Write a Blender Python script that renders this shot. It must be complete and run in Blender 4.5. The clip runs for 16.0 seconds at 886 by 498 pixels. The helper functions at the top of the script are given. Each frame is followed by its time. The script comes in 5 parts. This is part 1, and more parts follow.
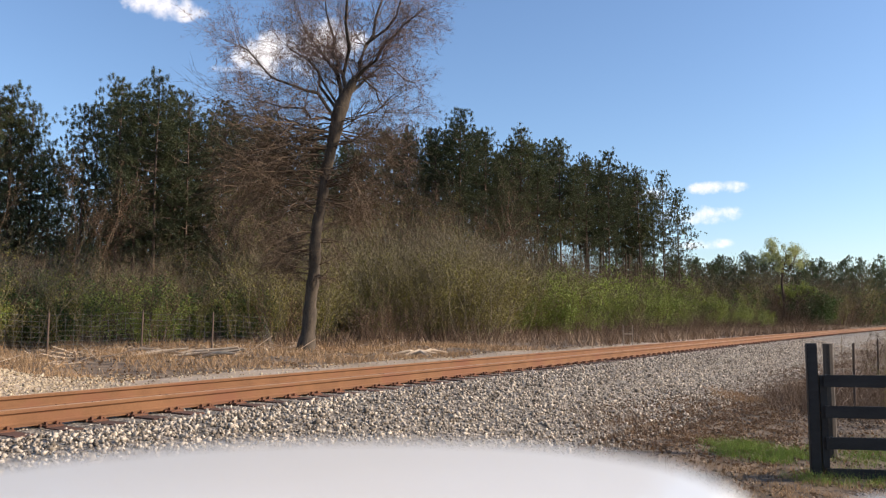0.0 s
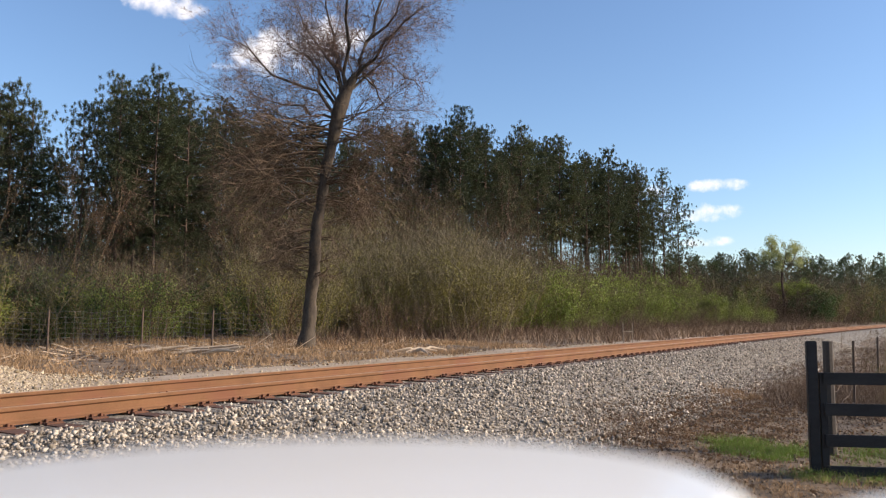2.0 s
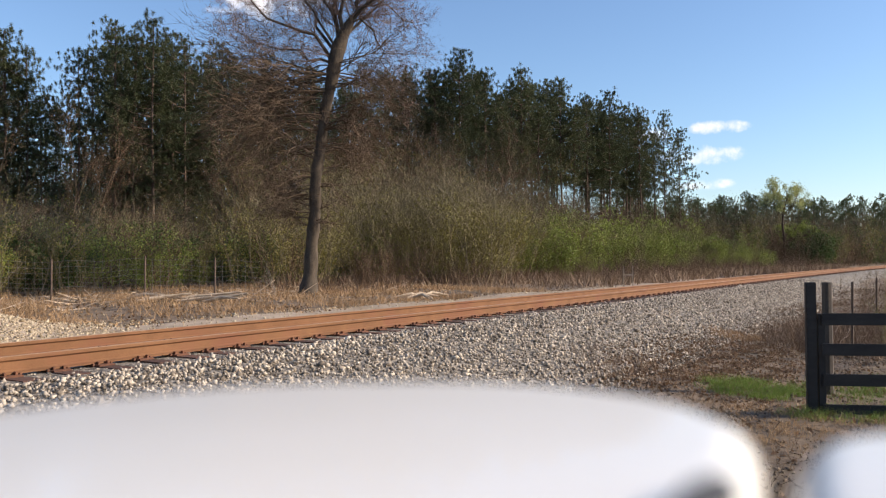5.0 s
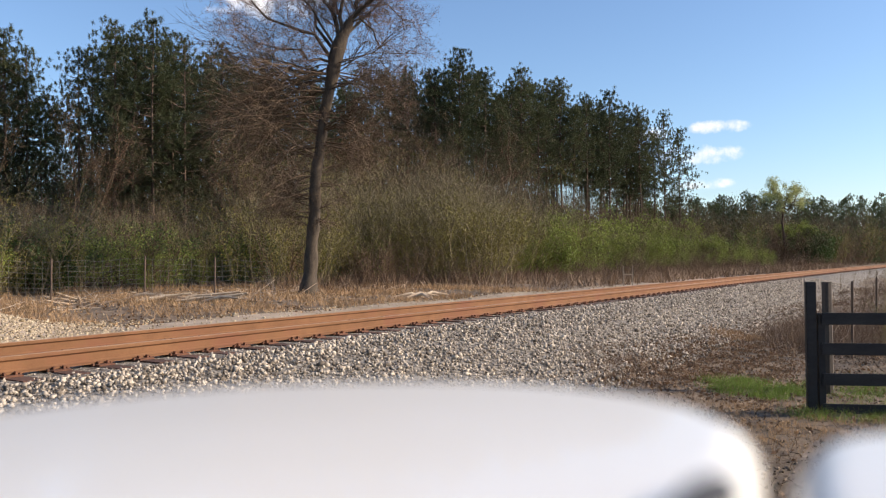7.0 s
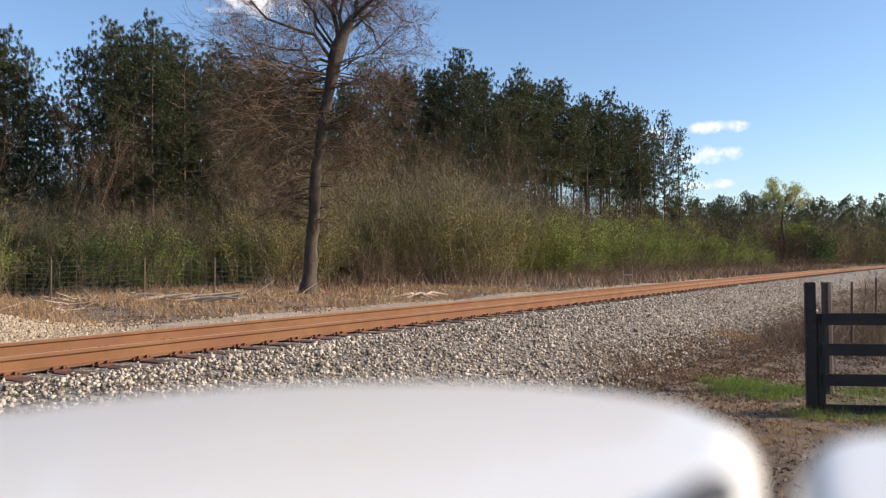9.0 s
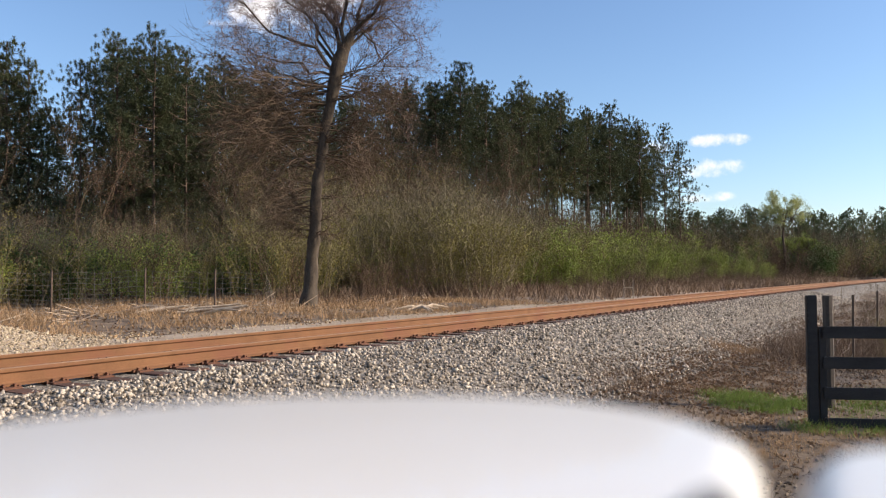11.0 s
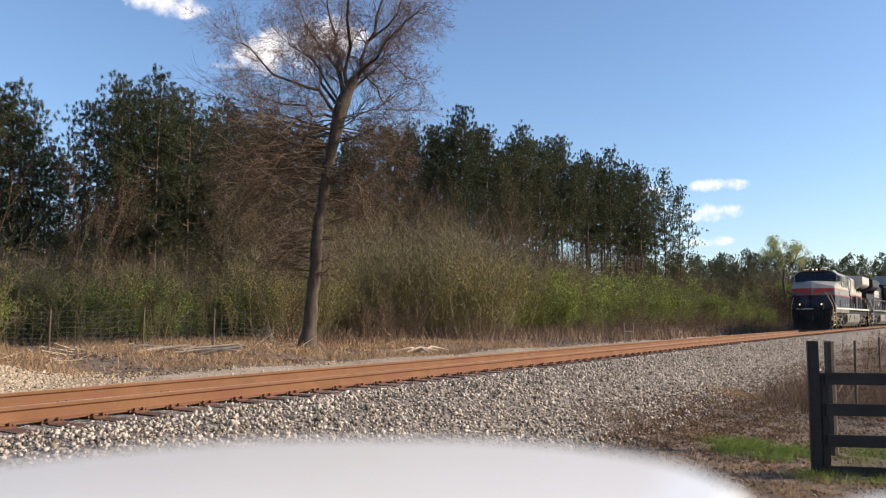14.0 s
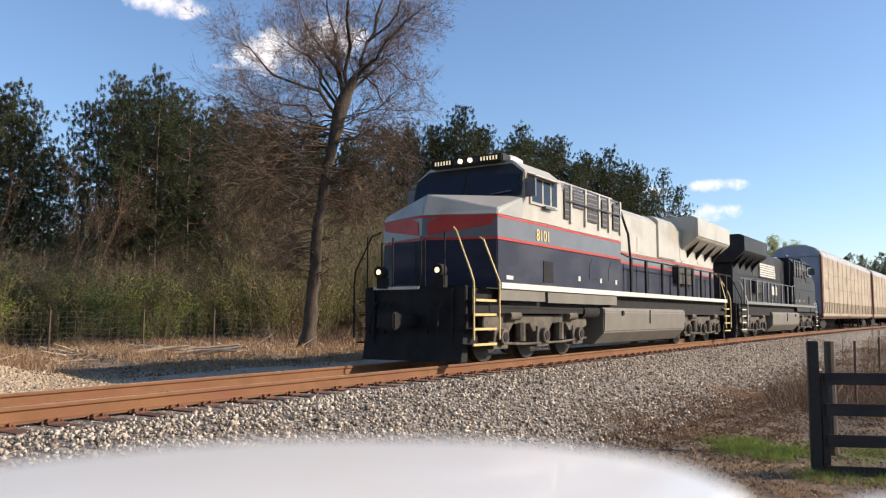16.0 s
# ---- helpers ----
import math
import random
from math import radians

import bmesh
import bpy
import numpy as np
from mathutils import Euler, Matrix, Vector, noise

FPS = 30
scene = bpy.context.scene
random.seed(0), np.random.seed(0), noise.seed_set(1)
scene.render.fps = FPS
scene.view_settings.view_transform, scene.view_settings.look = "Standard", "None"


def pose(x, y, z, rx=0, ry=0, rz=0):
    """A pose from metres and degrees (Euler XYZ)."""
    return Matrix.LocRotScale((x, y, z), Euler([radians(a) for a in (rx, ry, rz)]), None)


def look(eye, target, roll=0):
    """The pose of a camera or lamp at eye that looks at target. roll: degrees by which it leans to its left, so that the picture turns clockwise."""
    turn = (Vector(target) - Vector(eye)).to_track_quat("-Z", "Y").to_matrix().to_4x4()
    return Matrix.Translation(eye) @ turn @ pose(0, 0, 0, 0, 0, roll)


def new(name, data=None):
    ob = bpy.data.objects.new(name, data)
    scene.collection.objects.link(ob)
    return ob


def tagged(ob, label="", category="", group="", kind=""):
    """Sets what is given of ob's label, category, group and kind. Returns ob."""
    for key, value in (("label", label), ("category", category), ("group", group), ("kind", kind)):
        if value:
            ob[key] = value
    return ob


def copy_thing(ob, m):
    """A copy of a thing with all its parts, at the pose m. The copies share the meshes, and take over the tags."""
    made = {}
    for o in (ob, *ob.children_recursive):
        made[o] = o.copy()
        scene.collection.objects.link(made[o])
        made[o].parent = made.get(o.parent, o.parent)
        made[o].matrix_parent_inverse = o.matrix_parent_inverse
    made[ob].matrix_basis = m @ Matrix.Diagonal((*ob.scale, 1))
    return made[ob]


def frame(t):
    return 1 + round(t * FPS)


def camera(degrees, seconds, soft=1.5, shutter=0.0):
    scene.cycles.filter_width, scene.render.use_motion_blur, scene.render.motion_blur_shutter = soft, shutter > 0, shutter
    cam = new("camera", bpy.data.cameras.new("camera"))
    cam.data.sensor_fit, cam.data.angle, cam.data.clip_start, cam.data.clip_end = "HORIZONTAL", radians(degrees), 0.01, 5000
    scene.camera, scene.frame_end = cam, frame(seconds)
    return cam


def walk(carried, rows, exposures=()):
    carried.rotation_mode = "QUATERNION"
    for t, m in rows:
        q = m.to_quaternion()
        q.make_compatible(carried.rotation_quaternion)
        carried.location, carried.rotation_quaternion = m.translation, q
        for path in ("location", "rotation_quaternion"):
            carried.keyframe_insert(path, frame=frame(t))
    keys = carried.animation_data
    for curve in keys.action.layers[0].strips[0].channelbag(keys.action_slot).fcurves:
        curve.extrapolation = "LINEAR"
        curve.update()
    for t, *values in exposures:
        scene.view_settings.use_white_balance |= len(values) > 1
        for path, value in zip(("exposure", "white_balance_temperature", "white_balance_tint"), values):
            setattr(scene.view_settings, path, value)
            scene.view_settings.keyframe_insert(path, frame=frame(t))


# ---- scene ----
# ---------- camera: it stands still and tilts ----------
cam = camera(58.6, 16.0, 1.25)
cam.data.dof.use_dof = True
cam.data.dof.focus_distance = 22.0
cam.data.dof.aperture_fstop = 4.0
EYE = (0.0, 0.0, 1.80)
TILTS = [(0, 5.10, 0, 0), (0.5, 5.02, -0.03, 0), (1, 5.02, -0.02, 0), (1.5, 4.99, -0.02, 0), (2, 4.92, -0.02, 0), (2.5, 4.89, -0.01, 0),
         (3, 4.87, 0.01, 0.01), (3.1, 4.83, 0.02, 0.01), (3.2, 2.2, 0.4, 0.04), (3.3, 0.95, 0.55, 0.05), (3.4, 2.58, 0.3, 0.04),
         (3.5, 3.87, 0.05, 0.04), (3.6, 3.25, 0.2, 0.04), (3.7, 1.97, 0.4, 0.05), (4.1, 1.0, 0.56, 0.07), (5.8, 0.94, 0.57, 0.08),
         (6, 0.94, 0.57, 0.08), (6.5, 0.94, 0.59, 0.07), (7, 0.94, 0.59, 0.07), (7.5, 0.94, 0.59, 0.07), (8, 0.99, 0.58, 0.06),
         (8.5, 0.95, 0.58, 0.05), (8.7, 0.95, 0.58, 0.05), (10.8, 1.75, 0.47, 0.09), (11, 1.86, 0.46, 0.10), (11.3, 1.8, 0.42, 0.09),
         (11.5, 1.58, 0.38, 0.08), (12, 2.03, 0.38, 0.09), (12.1, 2.55, 0.3, 0.09), (12.2, 3.76, 0.12, 0.09), (12.3, 3.84, 0.1, 0.09),
         (12.4, 3.42, 0.16, 0.1), (12.5, 1.78, 0.28, 0.1), (12.6, 2.05, 0.25, 0.1), (12.7, 3.8, 0.05, 0.09), (12.9, 4.0, 0.02, 0.09),
         (13, 4.42, -0.03, 0.09), (13.5, 4.8, -0.05, 0.08), (14, 4.9, -0.06, 0.09), (14.5, 4.90, -0.08, 0.08), (15, 4.93, -0.08, 0.07),
         (15.5, 4.92, -0.04, 0.08), (16, 4.92, -0.03, 0.08)]
walk(cam, [(t, pose(*EYE, 90 + p, r, y)) for t, p, r, y in TILTS], [(0, 0.41, 7000, 15), (16, 0.41, 7000, 15)])

# ---------- light ----------
SUN_AZ, SUN_EL = 94.0, 26.0          # degrees from +y towards +x, and above the horizon
sun = new("sun", bpy.data.lights.new("sun", "SUN"))
sun.data.energy, sun.data.angle, sun.data.color = 5.0, radians(0.53), (1.0, 0.91, 0.78)
SUN_DIR = Vector((math.sin(radians(SUN_AZ)) * math.cos(radians(SUN_EL)), math.cos(radians(SUN_AZ)) * math.cos(radians(SUN_EL)), math.sin(radians(SUN_EL))))
sun.matrix_world = look(SUN_DIR * 100, (0, 0, 0))


def sky_world():
    w = bpy.data.worlds.new("world")
    scene.world = w
    w.use_nodes = True
    nt = w.node_tree
    nt.nodes.clear()
    N, L = nt.nodes.new, nt.links.new
    out, bg = N("ShaderNodeOutputWorld"), N("ShaderNodeBackground")
    sky = N("ShaderNodeTexSky")
    sky.sky_type, sky.sun_disc = "NISHITA", False
    sky.sun_elevation, sky.sun_rotation = radians(SUN_EL), radians(SUN_AZ)
    sky.altitude, sky.air_density, sky.dust_density, sky.ozone_density = 100, 1.1, 0.4, 5.5
    tc = N("ShaderNodeTexCoord")
    base = sky.outputs[0]
    # thin fair-weather clouds: soft ellipses broken up by noise
    clouds = [(-20.2, 20.9, 2.5, 0.8, 0.9), (-26.0, 21.9, 3.4, 0.7, 0.7), (-12.0, 18.4, 3.0, 1.5, 1.0), (-8.5, 19.4, 2.6, 1.6, 0.9),
              (18.9, 9.0, 2.1, 0.5, 1.0), (18.0, 7.2, 2.5, 0.7, 0.9), (18.3, 5.2, 2.0, 0.35, 0.45), (-15.5, 17.3, 1.3, 0.35, 0.4),
              (14.5, 8.9, 2.6, 0.45, 0.5), (-60, 24, 9, 3, 0.9), (70, 30, 9, 3, 0.8), (150, 28, 12, 4, 0.9), (-130, 25, 10, 3, 0.9)]
    noi = N("ShaderNodeTexNoise")
    noi.inputs["Scale"].default_value, noi.inputs["Detail"].default_value, noi.inputs["Roughness"].default_value = 22, 8, 0.62
    L(tc.outputs["Generated"], noi.inputs["Vector"])
    total = None
    for az, el, wa, we, k in clouds:
        d = Vector((math.sin(radians(az)) * math.cos(radians(el)), math.cos(radians(az)) * math.cos(radians(el)), math.sin(radians(el))))
        r = Vector((math.cos(radians(az)), -math.sin(radians(az)), 0))
        u = r.cross(d)
        terms = []
        for axis, width in ((r, wa), (u, we)):
            dot = N("ShaderNodeVectorMath")
            dot.operation = "DOT_PRODUCT"
            L(tc.outputs["Generated"], dot.inputs[0])
            dot.inputs[1].default_value = axis / math.sin(radians(width))
            sq = N("ShaderNodeMath")
            sq.operation = "MULTIPLY"
            off = N("ShaderNodeMath")
            off.operation = "SUBTRACT"
            L(dot.outputs["Value"], off.inputs[0])
            off.inputs[1].default_value = 0.0
            L(off.outputs[0], sq.inputs[0])
            L(off.outputs[0], sq.inputs[1])
            terms.append(sq)
        add = N("ShaderNodeMath")
        L(terms[0].outputs[0], add.inputs[0])
        L(terms[1].outputs[0], add.inputs[1])
        front = N("ShaderNodeVectorMath")
        front.operation = "DOT_PRODUCT"
        L(tc.outputs["Generated"], front.inputs[0])
        front.inputs[1].default_value = d
        gate = N("ShaderNodeMath")
        gate.operation = "GREATER_THAN"
        L(front.outputs["Value"], gate.inputs[0])
        gate.inputs[1].default_value = 0.5
        ramp = N("ShaderNodeMapRange")
        L(add.outputs[0], ramp.inputs["Value"])
        for key, value in (("From Min", 0.0), ("From Max", 1.6), ("To Min", k), ("To Max", 0.0)):
            ramp.inputs[key].default_value = value
        mul = N("ShaderNodeMath")
        mul.operation = "MULTIPLY"
        L(ramp.outputs[0], mul.inputs[0])
        L(gate.outputs[0], mul.inputs[1])
        if total is None:
            total = mul
        else:
            mx = N("ShaderNodeMath")
            mx.operation = "MAXIMUM"
            L(total.outputs[0], mx.inputs[0])
            L(mul.outputs[0], mx.inputs[1])
            total = mx
    brk = N("ShaderNodeMath")
    brk.operation = "MULTIPLY_ADD"
    L(noi.outputs["Fac"], brk.inputs[0])
    brk.inputs[1].default_value, brk.inputs[2].default_value = 3.4, -1.6
    summ = N("ShaderNodeMath")
    L(brk.outputs[0], summ.inputs[0])
    L(total.outputs[0], summ.inputs[1])
    mask = N("ShaderNodeMapRange")
    mask.interpolation_type = "SMOOTHSTEP"
    for key, value in (("From Min", 0.25), ("From Max", 1.2), ("To Min", 0.0), ("To Max", 0.9)):
        mask.inputs[key].default_value = value
    L(summ.outputs[0], mask.inputs["Value"])
    lim = N("ShaderNodeMath")
    lim.operation = "MULTIPLY"
    pos = N("ShaderNodeMapRange")
    for key, value in (("From Min", 0.0), ("From Max", 0.25), ("To Min", 0.0), ("To Max", 1.0)):
        pos.inputs[key].default_value = value
    L(total.outputs[0], pos.inputs["Value"])
    L(mask.outputs[0], lim.inputs[0])
    L(pos.outputs[0], lim.inputs[1])
    mix = N("ShaderNodeMix")
    mix.data_type = "RGBA"
    L(lim.outputs[0], mix.inputs[0])
    L(base, mix.inputs[6])
    mix.inputs[7].default_value = (6.4, 6.4, 6.6, 1)
    L(mix.outputs[2], bg.inputs["Color"])
    bg.inputs["Strength"].default_value = 0.15
    L(bg.outputs[0], out.inputs["Surface"])


sky_world()
# ---------- materials ----------
def mat(name, a, b, scale=6.0, fine=70.0, rough=0.8, metal=0.0, bump=0.25, dist=0.01, rnd=0.0, spec=0.4, stain=None, stain_scale=1.2, coat=0.0, island=False, stretch=None, tone=(0.32, 0.68)):
    """Two tones mixed by coarse and fine noise, a fine relief, and an optional stain in broad patches."""
    m = bpy.data.materials.new(name)
    m.use_nodes = True
    nt = m.node_tree
    N, L = nt.nodes.new, nt.links.new
    bs = nt.nodes["Principled BSDF"]
    tc = N("ShaderNodeTexCoord")
    src = tc.outputs["Object"]
    if stretch:
        mp = N("ShaderNodeMapping")
        mp.inputs["Scale"].default_value = stretch
        L(src, mp.inputs["Vector"])
        src = mp.outputs[0]
    n1, n2 = N("ShaderNodeTexNoise"), N("ShaderNodeTexNoise")
    for n, s, d in ((n1, scale, 5), (n2, fine, 3)):
        n.inputs["Scale"].default_value, n.inputs["Detail"].default_value = s, d
        L(src, n.inputs["Vector"])
    av = N("ShaderNodeMath")
    av.operation = "MULTIPLY_ADD"
    L(n1.outputs["Fac"], av.inputs[0])
    av.inputs[1].default_value = 0.6
    h2 = N("ShaderNodeMath")
    h2.operation = "MULTIPLY"
    h2.inputs[1].default_value = 0.4
    L(n2.outputs["Fac"], h2.inputs[0])
    L(h2.outputs[0], av.inputs[2])
    mr = N("ShaderNodeMapRange")
    for key, value in (("From Min", tone[0]), ("From Max", tone[1])):
        mr.inputs[key].default_value = value
    L(av.outputs[0], mr.inputs["Value"])
    fac = mr.outputs[0]
    if rnd:
        info = N("ShaderNodeNewGeometry") if island else N("ShaderNodeObjectInfo")
        r = N("ShaderNodeMath")
        r.operation = "MULTIPLY_ADD"
        L(info.outputs["Random Per Island" if island else "Random"], r.inputs[0])
        r.inputs[1].default_value, r.inputs[2].default_value = rnd * 2, -rnd
        s = N("ShaderNodeMath")
        s.use_clamp = True
        L(fac, s.inputs[0])
        L(r.outputs[0], s.inputs[1])
        fac = s.outputs[0]
    mx = N("ShaderNodeMix")
    mx.data_type = "RGBA"
    L(fac, mx.inputs[0])
    mx.inputs[6].default_value, mx.inputs[7].default_value = (*a, 1), (*b, 1)
    col = mx.outputs[2]
    if stain:
        n3 = N("ShaderNodeTexNoise")
        n3.inputs["Scale"].default_value, n3.inputs["Detail"].default_value = stain_scale, 7
        L(src, n3.inputs["Vector"])
        m3 = N("ShaderNodeMapRange")
        for key, value in (("From Min", 0.5), ("From Max", 0.68)):
            m3.inputs[key].default_value = value
        L(n3.outputs["Fac"], m3.inputs["Value"])
        x3 = N("ShaderNodeMix")
        x3.data_type = "RGBA"
        L(m3.outputs[0], x3.inputs[0])
        L(col, x3.inputs[6])
        x3.inputs[7].default_value = (*stain, 1)
        col = x3.outputs[2]
    L(col, bs.inputs["Base Color"])
    bs.inputs["Roughness"].default_value, bs.inputs["Metallic"].default_value = rough, metal
    bs.inputs["Specular IOR Level"].default_value = spec
    bs.inputs["Coat Weight"].default_value = coat
    if bump:
        bp = N("ShaderNodeBump")
        bp.inputs["Strength"].default_value, bp.inputs["Distance"].default_value = bump, dist
        L(av.outputs[0], bp.inputs["Height"])
        L(bp.outputs[0], bs.inputs["Normal"])
    return m


def leafy(name, a, b, rnd=0.5, rough=0.6, trans=0.25):
    """Thin leaves and needles: two tones, varied leaf by leaf and plant by plant, and a little light let through."""
    m = bpy.data.materials.new(name)
    m.use_nodes = True
    nt = m.node_tree
    N, L = nt.nodes.new, nt.links.new
    bs, out = nt.nodes["Principled BSDF"], nt.nodes["Material Output"]
    g, o = N("ShaderNodeNewGeometry"), N("ShaderNodeObjectInfo")
    s = N("ShaderNodeMath")
    s.operation = "MULTIPLY_ADD"
    L(o.outputs["Random"], s.inputs[0])
    s.inputs[1].default_value = 0.5
    h = N("ShaderNodeMath")
    h.operation = "MULTIPLY"
    h.inputs[1].default_value = 0.5
    L(g.outputs["Random Per Island"], h.inputs[0])
    L(h.outputs[0], s.inputs[2])
    mx = N("ShaderNodeMix")
    mx.data_type = "RGBA"
    L(s.outputs[0], mx.inputs[0])
    mx.inputs[6].default_value, mx.inputs[7].default_value = (*a, 1), (*b, 1)
    L(mx.outputs[2], bs.inputs["Base Color"])
    bs.inputs["Roughness"].default_value = rough
    bs.inputs["Specular IOR Level"].default_value = 0.3
    tr = N("ShaderNodeBsdfTranslucent")
    L(mx.outputs[2], tr.inputs["Color"])
    ms = N("ShaderNodeMixShader")
    ms.inputs[0].default_value = trans
    L(bs.outputs[0], ms.inputs[1])
    L(tr.outputs[0], ms.inputs[2])
    L(ms.outputs[0], out.inputs["Surface"])
    return m


def glow(name, colour, power):
    m = mat(name, colour, colour, bump=0)
    bs = m.node_tree.nodes["Principled BSDF"]
    bs.inputs["Emission Color"].default_value, bs.inputs["Emission Strength"].default_value = (*colour, 1), power
    return m


M_RUST = mat("rusty_rail", (0.135, 0.060, 0.025), (0.225, 0.105, 0.046), 3, 60, 0.85, 0.0, 0.2, 0.003, stain=(0.17, 0.068, 0.034), stain_scale=1.5)
M_HEAD = mat("worn_rail_head", (0.24, 0.15, 0.09), (0.36, 0.24, 0.155), 2, 80, 0.5, 0.2, 0.05, 0.002)
M_PLATE = mat("rusty_plate", (0.09, 0.04, 0.025), (0.20, 0.085, 0.045), 5, 60, 0.9, 0.0, 0.3, 0.004, rnd=0.3)
M_TIE = mat("creosoted_tie", (0.05, 0.026, 0.018), (0.14, 0.07, 0.048), 4, 40, 0.9, 0, 0.5, 0.01, rnd=0.3, stretch=(6, 1, 1))
M_STONE = mat("ballast_stone", (0.14, 0.112, 0.084), (0.56, 0.475, 0.375), 4, 30, 0.9, 0, 0.3, 0.004, rnd=0.75, island=True)
M_LIME = mat("limestone_rubble", (0.22, 0.165, 0.10), (0.52, 0.42, 0.29), 3, 30, 0.9, 0, 0.3, 0.006, rnd=0.6, island=True)
M_CLOD = mat("soil_clod", (0.06, 0.042, 0.028), (0.30, 0.225, 0.155), 4, 30, 0.95, 0, 0.3, 0.004, rnd=0.7, island=True)
M_BARK = mat("grey_bark", (0.03, 0.022, 0.016), (0.125, 0.095, 0.068), 3, 22, 0.95, 0, 0.8, 0.03, stretch=(2, 2, 0.5))
M_TWIG = mat("twig_bark", (0.062, 0.04, 0.024), (0.15, 0.10, 0.062), 2, 20, 0.9, 0, 0, rnd=0.25)
M_REDTWIG = mat("budding_twig", (0.09, 0.06, 0.05), (0.23, 0.155, 0.125), 2, 20, 0.9, 0, 0, rnd=0.25)
M_PALETWIG = mat("pale_twig", (0.11, 0.09, 0.05), (0.23, 0.185, 0.11), 2, 20, 0.9, 0, 0, rnd=0.25)
M_PINEBARK = mat("pine_bark", (0.055, 0.036, 0.026), (0.14, 0.095, 0.07), 4, 25, 0.95, 0, 0.6, 0.02)
M_NEEDLE = leafy("pine_needles", (0.040, 0.056, 0.030), (0.14, 0.152, 0.072), trans=0.25)
M_NEEDLE_F = leafy("far_pine_needles", (0.05, 0.075, 0.032), (0.12, 0.15, 0.06), trans=0.25)
M_BUD = leafy("olive_buds", (0.12, 0.105, 0.025), (0.26, 0.225, 0.06), trans=0.3)
M_LEAF = leafy("spring_leaves", (0.11, 0.145, 0.025), (0.28, 0.33, 0.07), trans=0.35)
M_DARKLEAF = leafy("evergreen_leaves", (0.026, 0.052, 0.012), (0.075, 0.12, 0.026), trans=0.25)
M_BROWNLEAF = leafy("brown_leaves", (0.11, 0.062, 0.034), (0.24, 0.145, 0.08), trans=0.25)
M_REDBUD = leafy("reddish_buds", (0.26, 0.12, 0.08), (0.44, 0.25, 0.17), trans=0.3)
M_PALELEAF = leafy("pale_spring_leaves", (0.30, 0.32, 0.12), (0.50, 0.52, 0.24), trans=0.4)
M_DRY = leafy("dry_grass", (0.26, 0.15, 0.075), (0.50, 0.335, 0.185), trans=0.25)
M_GRASS = leafy("green_grass", (0.08, 0.14, 0.02), (0.26, 0.33, 0.07), trans=0.3)
M_STALK = leafy("dead_stalks", (0.11, 0.066, 0.04), (0.26, 0.17, 0.105), trans=0.1)
M_FENCE = mat("black_painted_board", (0.012, 0.011, 0.012), (0.035, 0.032, 0.032), 3, 40, 0.6, 0, 0.3, 0.004, stretch=(1, 1, 4))
M_POSTWOOD = mat("weathered_post", (0.035, 0.028, 0.024), (0.12, 0.095, 0.075), 4, 40, 0.9, 0, 0.5, 0.006, stretch=(4, 4, 0.6))
M_WIRE = mat("galvanised_wire", (0.17, 0.155, 0.14), (0.28, 0.26, 0.235), 4, 30, 0.6, 0.2, 0)
M_STEEL = mat("rusty_steel_post", (0.07, 0.05, 0.04), (0.15, 0.10, 0.07), 5, 40, 0.8, 0.2, 0.2, 0.003)
M_PAINT = mat("white_car_paint", (0.82, 0.785, 0.71), (0.86, 0.83, 0.77), 2, 30, 0.35, 0, 0.0, coat=0.3)
M_SEAM = mat("black_rubber_and_gap_shade", (0.012, 0.012, 0.014), (0.03, 0.03, 0.035), 8, 60, 0.6)
M_WINDOW_CAR = mat("tinted_car_glass", (0.01, 0.011, 0.013), (0.018, 0.019, 0.022), 2, 20, 0.08, 0, 0)
M_LOG = mat("bleached_deadwood", (0.33, 0.235, 0.155), (0.60, 0.47, 0.34), 4, 30, 0.9, 0, 0.4, 0.01)


def ground_material():
    """Soil, dry grass and gravel in patches; the gravel follows the railway by distance from its line."""
    m = mat("ground_soil", (0.075, 0.052, 0.034), (0.24, 0.17, 0.11), 2.2, 22, 0.95, 0, 0.6, 0.05, stain=(0.10, 0.072, 0.046), stain_scale=0.5, tone=(0.41, 0.59))
    return m


M_GROUND = ground_material()
# bed's dark tone puts the shade of the gaps between stones into its colour
M_BED = mat("ballast_bed", (0.05, 0.042, 0.034), (0.36, 0.31, 0.25), 11, 30, 0.95, 0, 1.0, 0.06, tone=(0.42, 0.6))
M_GRAVEL = mat("tan_gravel_strip", (0.22, 0.165, 0.115), (0.48, 0.385, 0.29), 1.6, 24, 0.95, 0, 0.8, 0.03, stain=(0.27, 0.20, 0.13), stain_scale=0.8)

